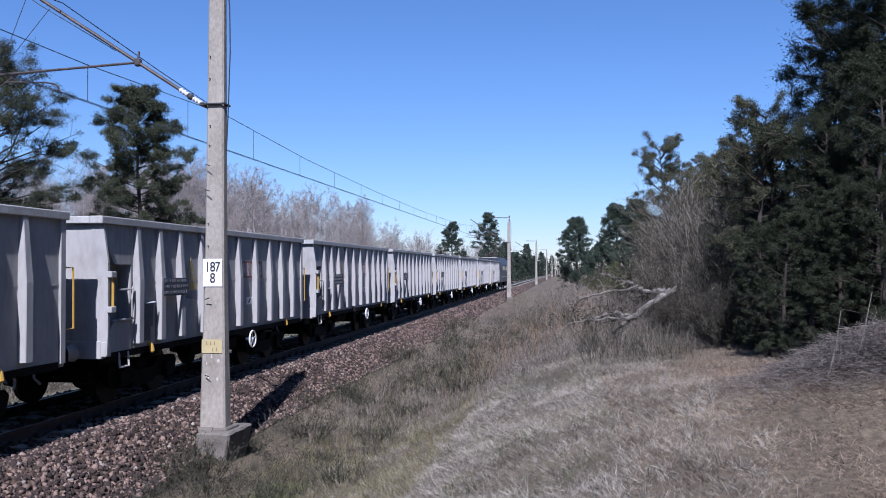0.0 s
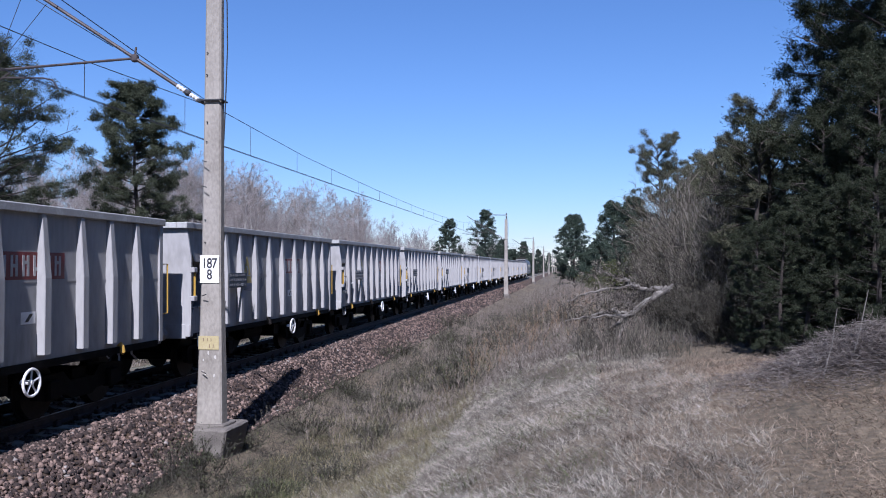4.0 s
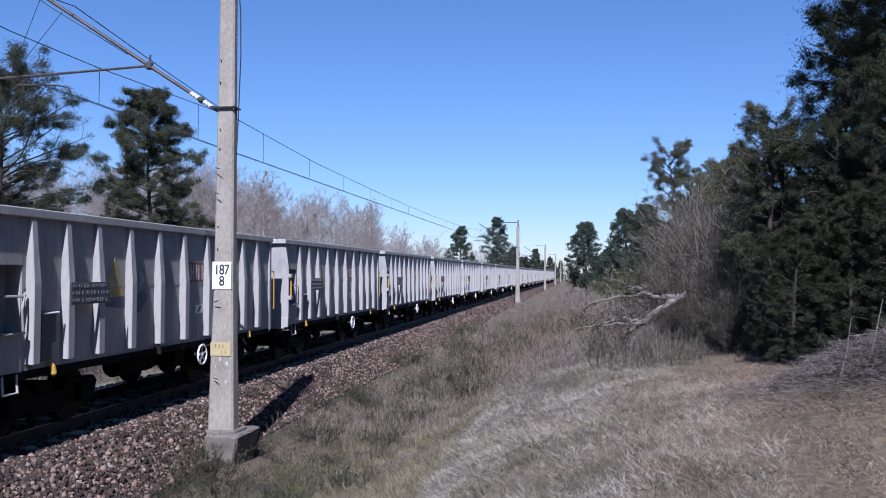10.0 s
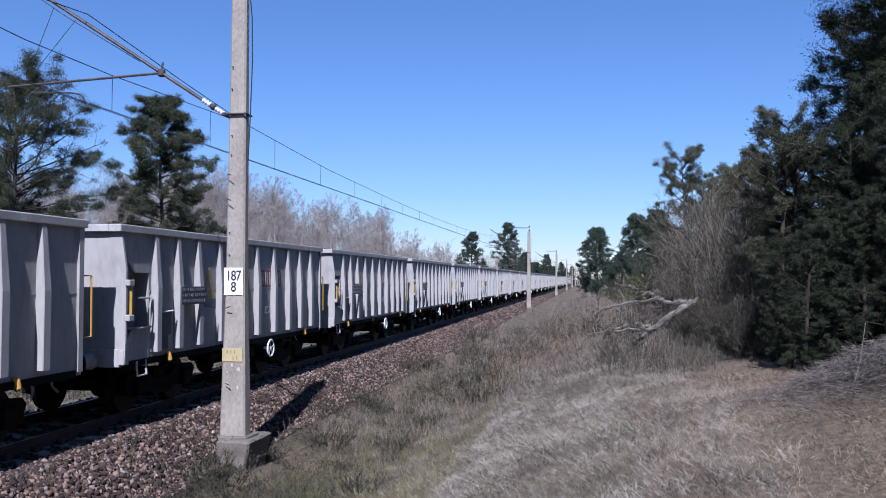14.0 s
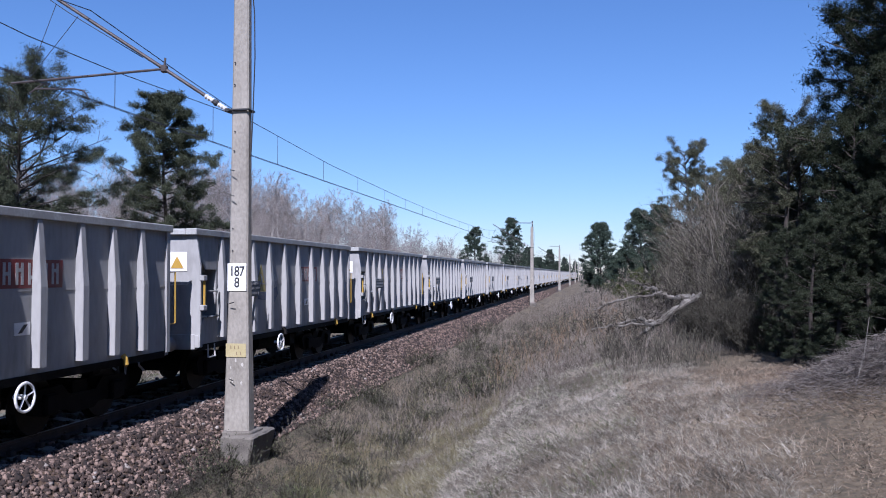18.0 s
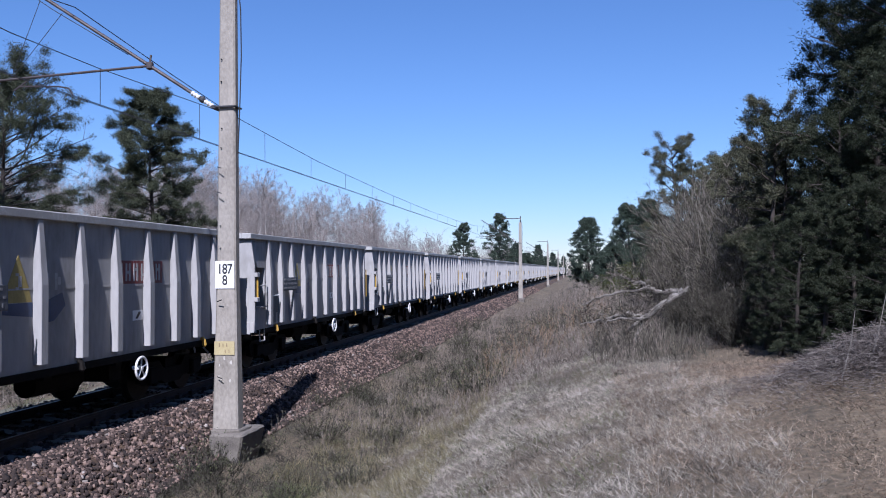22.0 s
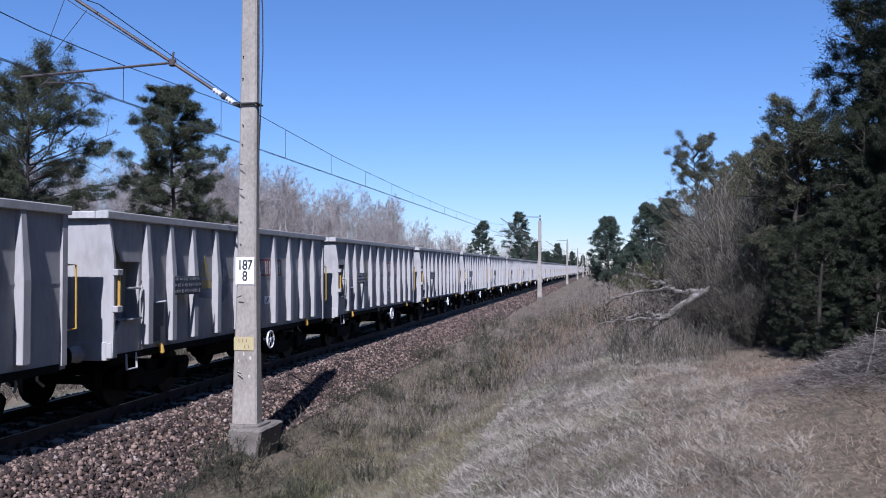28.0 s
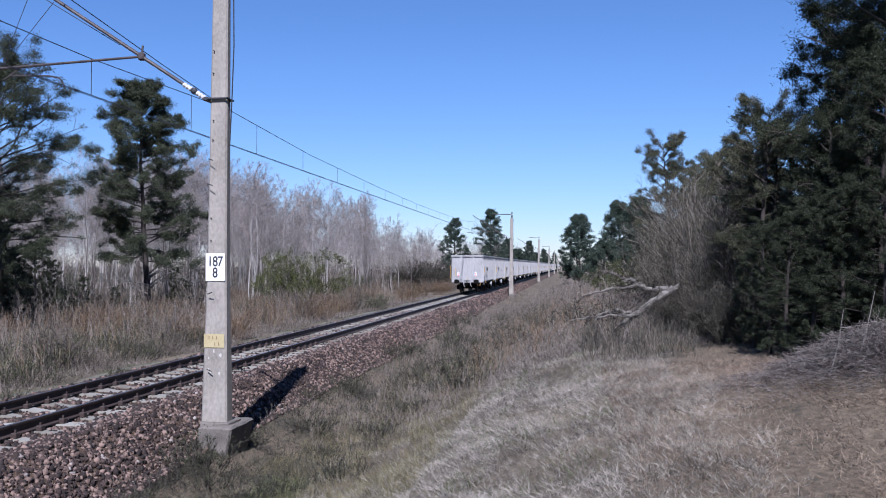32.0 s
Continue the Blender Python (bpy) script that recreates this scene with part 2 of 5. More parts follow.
def tube(points, r, bm=None, n=8):
    """A round bar through points; r one radius or one for each point."""
    own = bmesh.new()
    pts = [Vector(p) for p in points]
    rs = r if isinstance(r, (list, tuple)) else [r] * len(pts)
    rings = []
    for i, p in enumerate(pts):
        d = (pts[min(i + 1, len(pts) - 1)] - pts[max(i - 1, 0)]).normalized()
        u = d.orthogonal().normalized() if i == 0 else (rings[-1][1] - d * rings[-1][1].dot(d)).normalized()
        v = d.cross(u)
        rings.append(([own.verts.new(p + (u * math.cos(a) + v * math.sin(a)) * rs[i]) for a in [2 * math.pi * k / n for k in range(n)]], u))
    for (a, _), (b, _) in zip(rings, rings[1:]):
        for k in range(n):
            own.faces.new((a[k], a[(k + 1) % n], b[(k + 1) % n], b[k]))
    own.faces.new(rings[0][0][::-1])
    own.faces.new(rings[-1][0])
    return joined(bm, own)


def thing(name, label, category, group="", at=None, kind=""):
    e = new(name)
    e.empty_display_size = 0.2
    tagged(e, label, category, group, kind)
    if at is not None:
        e.matrix_world = at
    return e


def soup(name, verts, faces, mat, parent=None, label=""):
    """A mesh from arrays."""
    me = bpy.data.meshes.new(name)
    verts = np.asarray(verts, dtype=np.float32)
    faces = np.asarray(faces, dtype=np.int32)
    me.vertices.add(len(verts))
    me.vertices.foreach_set("co", verts.ravel())
    k = faces.shape[1]
    me.loops.add(faces.size)
    me.loops.foreach_set("vertex_index", faces.ravel())
    me.polygons.add(len(faces))
    me.polygons.foreach_set("loop_start", np.arange(0, faces.size, k, dtype=np.int32))
    me.update(calc_edges=True)
    me.validate()
    return obj(name, me, mat, parent, label)


def sticks(p0, p1, r0, r1, pointed=False):
    """Three-sided tapering sticks between the arrays p0 and p1; pointed: each ends in a point."""
    p0, p1 = np.asarray(p0, float), np.asarray(p1, float)
    r0, r1 = np.asarray(r0, float)[:, None], np.asarray(r1, float)[:, None]
    d = p1 - p0
    d /= np.linalg.norm(d, axis=1)[:, None] + 1e-9
    ref = np.where(np.abs(d[:, 2:3]) < 0.9, np.array([[0, 0, 1.0]]), np.array([[1.0, 0, 0]]))
    u = np.cross(d, ref)
    u /= np.linalg.norm(u, axis=1)[:, None] + 1e-9
    v = np.cross(d, u)
    if pointed:
        vs = [p0 + (u * math.cos(a) + v * math.sin(a)) * r0 for a in (0, 2.094, 4.189)] + [p1 + d * r0]
        verts = np.stack(vs, 1).reshape(-1, 3)
        base = np.arange(len(p0))[:, None] * 4
        return verts, np.concatenate([base + np.array([q]) for q in ([0, 1, 3], [1, 2, 3], [2, 0, 3])], 1).reshape(-1, 3)
    vs = []
    for p, r in ((p0, r0), (p1, r1)):
        for a in (0, 2.094, 4.189):
            vs.append(p + (u * math.cos(a) + v * math.sin(a)) * r)
    verts = np.stack(vs, 1).reshape(-1, 3)
    base = np.arange(len(p0))[:, None] * 6
    faces = np.concatenate([base + np.array([q]) for q in ([0, 1, 4, 3], [1, 2, 5, 4], [2, 0, 3, 5])], 1).reshape(-1, 4)
    return verts, faces


def slivers(c, d, w, rng):
    """Narrow pointed blades from the points c along the vectors d, w wide at the foot."""
    side = np.cross(d, rng.normal(size=d.shape))
    side /= np.linalg.norm(side, axis=1)[:, None] + 1e-9
    w = np.asarray(w)[:, None] / 2
    verts = np.stack([c - side * w, c + side * w, c + d], 1).reshape(-1, 3)
    return verts, np.arange(len(verts)).reshape(-1, 3)

# ---- ground, ballast and track ----
TRACK_X = -9.30
GROUND_X = [-900, -60, -18, -15, -12.6, -11.6, -7.0, -6.2, -5.7, -5.2, -4.2, -3.3, -2.2, -1.0, 0.5, 3, 6, 12, 40, 900]
GROUND_Z = [-1.4, -1.2, -1.05, -0.95, -0.78, -0.85, -0.85, -0.80, -1.02, -1.08, -1.10, -0.95, -0.45, 0.25, 0.70, 0.95, 1.05, 1.2, 1.3, 1.0]


def rough(x, y, s):
    return noise.noise(Vector((x * s, y * s, 3.7)))


def ground_z(x, y):
    z = float(np.interp(x, GROUND_X, GROUND_Z))
    if x > -2.5 and y > 30:      # the bank flattens out along the line
        z -= (z + 0.9) * min(1, (y - 30) / 160) * 0.8
    bed = min(1, abs(x - TRACK_X) / 3.0)
    z += bed * (0.10 * rough(x, y, 0.35) + 0.04 * rough(x, y, 1.7))
    if x > 0:
        z += 0.45 * math.exp(-((x - 3.6) / 1.8) ** 2 - ((y - 10.4) / 2.2) ** 2)
    return z


def build_ground():
    xs = [-900, -500, -300, -200, -140, -100, -75, -60, -50, -42, -36, -31, -27, -24, -22, -20, -18.5, -17, -16, -15, -14, -13.2, -12.6, -12]
    xs += [x * 0.4 for x in range(-29, 36)] + [15, 16.5, 18, 20, 23, 27, 32, 40, 50, 65, 90, 130, 200, 300, 500, 900]
    ys = [-200, -100, -60, -30, -15, -8, -4] + [k * 0.5 for k in range(-4, 81)] + [42, 44, 47, 50, 54, 58, 63, 69, 76, 84, 93, 104, 118, 135, 155, 180,
          210, 250, 300, 360, 440, 560, 720, 950, 1300, 2000, 3500]
    vs = [(x, y, ground_z(x, y)) for y in ys for x in xs]
    w = len(xs)
    fs = [(j * w + i, j * w + i + 1, (j + 1) * w + i + 1, (j + 1) * w + i) for j in range(len(ys) - 1) for i in range(w - 1)]
    g = soup("ground", vs, fs, GROUND)
    for p in g.data.polygons:
        p.use_smooth = True
    tagged(g, "bank of bleached dry turf beside a railway", "ground", kind="structure")


build_ground()


def build_sand():
    vs, fs = [], []
    ys = [k * 1.5 for k in range(-10, 60)]
    xs = [-14.6, -14.1, -13.5, -12.9, -12.4]
    for y in ys:
        for i, x in enumerate(xs):
            px = x + 0.35 * rough(x, y, 0.2)
            vs.append((px, y, ground_z(px, y) + (0.012 if 0 < i < 4 else -0.05)))
    w = len(xs)
    fs = [(j * w + i, j * w + i + 1, (j + 1) * w + i + 1, (j + 1) * w + i) for j in range(len(ys) - 1) for i in range(w - 1)]
    g = soup("ground_path", vs, fs, SAND)
    tagged(g, "pale sandy strip of ground along the track bed", "path", kind="structure")


build_sand()


def build_bed():
    prof = [(-3.0, -0.95), (-2.4, -0.55), (-1.75, -0.205), (-1.25, -0.222), (0, -0.238), (1.25, -0.222), (1.75, -0.205), (2.4, -0.55), (3.0, -0.95)]
    ys = [k * 0.5 for k in range(-30, 160)] + [80 + k * 10 for k in range(0, 90)]
    vs = []
    for y in ys:
        for x, z in prof:
            vs.append((TRACK_X + x + 0.05 * rough(x, y, 1.3), y, z + 0.025 * rough(x + 9, y, 2.1)))
    w = len(prof)
    fs = [(j * w + i, j * w + i + 1, (j + 1) * w + i + 1, (j + 1) * w + i) for j in range(len(ys) - 1) for i in range(w - 1)]
    b = soup("ground_ballast", vs, fs, BALLAST)
    return tagged(b, "reddish crushed-stone ballast bed of the railway", "ballast", kind="structure")


bed = build_bed()


def bed_z(dx):
    return float(np.interp(abs(dx), [0, 1.25, 1.75, 2.4, 3.0], [-0.238, -0.222, -0.205, -0.55, -0.95]))


track = thing("railway_track", "single railway track with rusty rails on concrete sleepers", "track")
track.matrix_world = pose(TRACK_X, 0, 0)


def build_rails():
    prof = [(-0.075, -0.172), (0.075, -0.172), (0.075, -0.16), (0.012, -0.135), (0.012, -0.045), (0.036, -0.035), (0.036, -0.004), (0.03, 0),
            (-0.03, 0), (-0.036, -0.004), (-0.036, -0.035), (-0.012, -0.045), (-0.012, -0.135), (-0.075, -0.16)]
    for side in (-0.754, 0.754):
        r = part("rail", prism([(x + side, z) for x, z in prof], -40, 900, "y"), RAIL, track)
        part("running_surface", box(side - 0.026, side + 0.026, -40, 900, -0.003, 0.003), RAILTOP, r, "worn bright rail head")


build_rails()


def build_sleepers():
    prof = [(-1.3, -0.42), (1.3, -0.42), (1.3, -0.205), (1.25, -0.19), (0.55, -0.185), (0.3, -0.22), (-0.3, -0.22), (-0.55, -0.185), (-1.25, -0.19), (-1.3, -0.205)]
    bm = prism(prof, -0.13, 0.13, "y")
    me = bpy.data.meshes.new("sleeper")
    bm.to_mesh(me)
    bm.free()
    me.materials.append(SLEEPER)
    fb = box(-0.05, 0.05, -0.06, 0.06, -0.19, -0.10, None, 0.012)
    tube([(0.0, 0, -0.12), (0.0, 0, -0.055)], 0.018, fb, 6)
    fm = bpy.data.meshes.new("rail_fastening")
    fb.to_mesh(fm)
    fb.free()
    fm.materials.append(RAIL)
    rng = random.Random(5)
    for k in range(240):
        s = obj("sleeper", me, None, track)
        s.matrix_local = pose(rng.uniform(-0.02, 0.02), -3 + k * 0.62 + rng.uniform(-0.02, 0.02), rng.uniform(-0.012, 0.004), 0, 0, rng.uniform(-0.6, 0.6))
        if 16 < k < 50:
            for side in (-0.874, -0.634, 0.634, 0.874):
                f = obj("rail_fastening", fm, None, s)
                f.matrix_local = pose(side, 0, 0)
    far = bmesh.new()
    for k in range(240, 700):
        box(-1.3, 1.3, -3.13 + k * 0.62, -2.87 + k * 0.62, -0.4, -0.19, far)
    tagged(part("sleeper_rest", far, SLEEPER, track), kind="stuff")


build_sleepers()

# ---- catenary masts and wires ----
MAST_X, MAST_Y, MAST_STEP = -6.26, 14.43, 74.7


def build_mast():
    m = thing("catenary_mast", "weathered concrete overhead-line mast on a concrete plinth", "mast", "masts along the line")
    sh = bmesh.new()
    prof = [(-0.55, 0.245, 0.15), (0.0, 0.235, 0.145), (2.4, 0.18, 0.105), (7.62, 0.143, 0.083)]
    rings = []
    for z, a, b in prof:
        c = 0.03
        pts = [(-a + c, -b), (a - c, -b), (a, -b + c), (a, b - c), (a - c, b), (-a + c, b), (-a, b - c), (-a, -b + c)]
        rings.append([sh.verts.new((x + (0.02 * (z - 2) / 5), y, z)) for x, y in pts])
    for a, b in zip(rings, rings[1:]):
        for k in range(8):
            sh.faces.new((a[k], a[(k + 1) % 8], b[(k + 1) % 8], b[k]))
    sh.faces.new(rings[0][::-1])
    sh.faces.new(rings[-1])
    part("shaft", sh, CONCRETE, m)
    pl = box(-0.19, 0.43, -0.40, 0.66, -1.6, -0.36, None, 0.035)
    box(-0.235, 0.30, -0.25, 0.35, -0.40, -0.31, pl, 0.02)
    bmesh.ops.subdivide_edges(pl, edges=[e for e in pl.edges if e.calc_length() > 0.15], cuts=4, use_grid_fill=True)
    for v in pl.verts:
        n = noise.noise_vector(v.co * 6.0)
        v.co += n * 0.022
        if v.co.x > 0.1 and v.co.z < -0.42:
            v.co.x -= 0.24 * (-0.42 - v.co.z)
    part("plinth", pl, PLINTH, m, "rough concrete plinth half sunk in the ground")
    ext = tube([(0.06, 0, 7.6), (0.06, 0, 8.25)], 0.06)
    part("steel_extension", ext, GALV, m)
    part("band", tube([(0.06, 0, 7.68), (0.06, 0, 7.82)], 0.075), BLACK, m)
    part("band", tube([(0.06, 0, 7.95), (0.06, 0, 8.0)], 0.075), WHITE, m)
    cl = box(-0.21, 0.21, -0.15, -0.11, 5.425, 5.455, None, 0.006)
    box(-0.21, 0.21, 0.11, 0.15, 5.425, 5.455, cl, 0.006)
    box(0.17, 0.21, -0.15, 0.15, 5.425, 5.455, cl, 0.006)
    box(-0.25, -0.17, -0.15, 0.15, 5.41, 5.47, cl, 0.006)
    part("clamp", cl, BLACK, m)
    part("earth_wire", tube([(0.20, 0.02, 7.6), (0.24, 0.02, 7.2), (0.25, 0.02, 6.4), (0.22, 0.02, 5.5), (0.20, 0.02, 5.0), (0.19, 0.0, 4.6)], 0.011, None, 5), WIRE, m)
    # cantilever: a rising tube with its insulator, a level tube, a registration arm
    a0, a1 = Vector((-0.23, 0, 5.44)), Vector((-4.1, 0, 7.96))
    way = (a1 - a0).normalized()
    st = tube([a0 + way * 0.55, a1], 0.033)
    arm = part("bracket_tube", st, GALV, m)
    ins = bmesh.new()
    pts, rs = [], []
    for k in range(7):
        pts.append(a0 + way * (0.06 + k * 0.033))
        rs.append(0.052 if k % 2 else 0.032)
    tube(pts, rs, ins, 10)
    tube([p + way * 0.30 for p in pts], rs, ins, 10)
    part("insulator", ins, PORCELAIN, arm, "ribbed pale insulator")
    part("insulator_cap", tube([a0 + way * 0.25, a0 + way * 0.29, a0 + way * 0.33, a0 + way * 0.37], [0.04, 0.06, 0.06, 0.04], None, 10), BLACK, arm)
    j = a0 + way * 1.53
    part("joint", box(j.x - 0.06, j.x + 0.06, -0.05, 0.05, j.z - 0.07, j.z + 0.07, None, 0.02), GALV, arm)
    part("joint_pin", tube([j + Vector((0, 0, 0.05)), j + Vector((0.02, 0, 0.2))], 0.02), GALV, arm)
    lv = part("level_tube", tube([j, j + Vector((-3.15, 0, -0.14))], 0.024), GALV, m)
    part("registration_arm", tube([(-4.0, 0, 6.10), (-4.28, 0, 5.93), (-4.17, 0, 6.01), (-3.34, 0, 5.975), (TRACK_X - MAST_X - 0.1, 0, 5.93), (TRACK_X - MAST_X, 0, 5.78)], 0.015, None, 6), GALV, lv)
    part("stay_wire", tube([j + Vector((-0.45, 0.03, 0.24)), (-3.49, 0.03, 7.44), (-4.02, 0.03, 7.80)], 0.009, None, 4), WIRE, m)
    for x, z in ((-3.29, 7.36), (-3.75, 7.62)):
        part("stay_wire", tube([(-4.36, 0.02, 6.14), (x, 0.02, z)], 0.006, None, 4), WIRE, m)
    # small rust stubs where steps were fixed
    for z, s in ((0.62, 1), (1.95, -1), (3.9, 1), (4.35, 1)):
        part("bolt_stub", tube([(-0.12, -0.2, z), (-0.02, -0.24, z - 0.03 * s)], 0.009, None, 5), BLACK, m)
    m.matrix_world = pose(MAST_X, MAST_Y, 0)
    return m


mast = build_mast()
for k in range(1, 8):
    far = copy_thing(mast, pose(MAST_X, MAST_Y + MAST_STEP * k, -0.15))
    part("top_arm", tube([(0.06, 0, 8.02), (-1.9, 0, 8.06)], 0.04, None, 6), GALV, far)


def add_flakes(m):
    for z, x in ((4.7, -0.08), (5.05, -0.07), (5.9, -0.08), (6.3, -0.07), (3.3, -0.1), (2.9, -0.1)):
        part("bolt_hole", tube([(x, -0.128, z), (x, -0.09, z)], 0.011, None, 6), BLACK, m)
    chips = random.Random(3)
    for k in range(6):
        x, z, s = chips.uniform(-0.14, 0.12), chips.uniform(0.05, 1.0), chips.uniform(0.010, 0.026)
        front = -float(np.interp(z, [0, 2.4], [0.145, 0.105]))
        pts = [(x + s * math.cos(q) * chips.uniform(0.5, 1.1), z + 1.7 * s * math.sin(q) * chips.uniform(0.5, 1.1)) for q in [i * math.pi / 3.5 for i in range(7)]]
        part("lime_flake", prism(pts, front - 0.004, front + 0.02, "y"), LIME, m)


add_flakes(mast)


def text_mesh(body, size):
    cu = bpy.data.curves.new("text", "FONT")
    cu.body = body
    cu.size = size
    cu.align_x = 'CENTER'
    cu.align_y = 'CENTER'
    cu.extrude = 0.0006
    cu.space_character = 0.92
    cu.offset = size * 0.018
    ob = new("text", cu)
    me = bpy.data.meshes.new_from_object(ob.evaluated_get(bpy.context.evaluated_depsgraph_get()))
    bpy.data.objects.remove(ob)
    return me


def build_distance_sign():
    s = thing("distance_sign", "white kilometre sign with black figures on a concrete mast", "sign", at=pose(MAST_X - 0.012, MAST_Y - 0.121, 2.425, 0, 0, 0))
    part("plate", box(-0.178, 0.178, -0.004, 0.004, -0.245, 0.245), WHITE, s)
    for body, z in (("187", 0.095), ("8", -0.105)):
        me = text_mesh(body, 0.25)
        t = obj("figure", me, BLACK, s)
        t.matrix_local = pose(0, -0.006, z, 90, 0, 0) @ Matrix.Diagonal((0.82, 1, 1, 1))
    y = thing("mast_plate", "small worn yellow plate with dark lettering on the mast", "sign", at=pose(MAST_X - 0.02, MAST_Y - 0.138, 1.12))
    part("plate", box(-0.186, 0.192, -0.004, 0.004, -0.12, 0.12), PLATEYELLOW, y)
    for row, (z, xs) in enumerate(((0.055, (-0.09, -0.02, 0.05)), (-0.055, (0.02, 0.09)))):
        for x in xs:
            part("lettering", box(x - 0.007, x + 0.007, -0.007, -0.005, z - 0.03, z + 0.03), RUSSET, y)


build_distance_sign()


def carrier_z(y):
    f = abs((y - MAST_Y + MAST_STEP / 2) % MAST_STEP - MAST_STEP / 2)
    return float(np.interp(f, [0, 3.5, 7.6, 15, 26, 37.4], [7.45, 7.08, 6.71, 6.42, 6.26, 6.20]))


def build_wires():
    w = thing("overhead_line", "overhead contact line hung from a carrier wire by thin droppers", "wires")
    ys = [MAST_Y - MAST_STEP + k * MAST_STEP / 20 for k in range(20 * 6 + 1)]
    part("contact_wire", tube([(TRACK_X, y, 5.765) for y in (ys[0], ys[-1])], 0.0085, None, 6), WIRE, w)
    part("contact_wire", tube([(TRACK_X + 0.05, y, 5.77) for y in (ys[0], ys[-1])], 0.0085, None, 6), WIRE, w)
    part("carrier_wire", tube([(TRACK_X + 0.02, y, carrier_z(y)) for y in ys], 0.0095, None, 6), WIRE, w)
    for k in range(5):
        y0 = MAST_Y + k * MAST_STEP
        part("stitch_wire", tube([(TRACK_X + 0.02, y0 + dy, z) for dy, z in ((-7.6, 6.72), (-4.5, 6.58), (-1.8, 6.47), (0.8, 6.49), (5.3, 6.65), (7.6, 6.72))], 0.009, None, 5), WIRE, w)
    for k in range(-8, 50):
        y = MAST_Y + 0.85 + k * 4.4
        top = carrier_z(y)
        g = abs((y - MAST_Y + MAST_STEP / 2) % MAST_STEP - MAST_STEP / 2)
        if g < 7.6:
            top = 6.47 + 0.033 * g
        part("dropper", tube([(TRACK_X + 0.02, y, 5.77), (TRACK_X + 0.02, y, top)], 0.007, None, 4), WIRE, w)


build_wires()

# ---- train ----
PITCH, BODY = 12.0, 10.90
RIBS = [1.16, 2.01, 2.87, 3.89, 4.93, 5.96, 7.05, 8.08, 8.98, 9.88]
SPEED, END_AT_30 = 18.824, 38.17
WAGONS = 52


def rib_mesh(side):
    """A folded rib that grows deeper from the cap down to the knee."""
    bm = bmesh.new()
    rows = []
    for z, out, wide in ((3.268, 0.06, 0.06), (2.30, 0.135, 0.085), (1.14, 0.13, 0.085)):
        rows.append([bm.verts.new((side * (1.34 + o), y, z)) for o, y in ((-0.004, -wide - 0.012), (out - 0.01, -wide), (out, -wide + 0.01), (out, wide - 0.01), (out - 0.01, wide), (-0.004, wide + 0.012))])
    for a, b in zip(rows, rows[1:]):
        for k in range(5):
            bm.faces.new((a[k], a[k + 1], b[k + 1], b[k]))
    bm.faces.new(rows[0])
    bm.faces.new(rows[-1])
    return bm


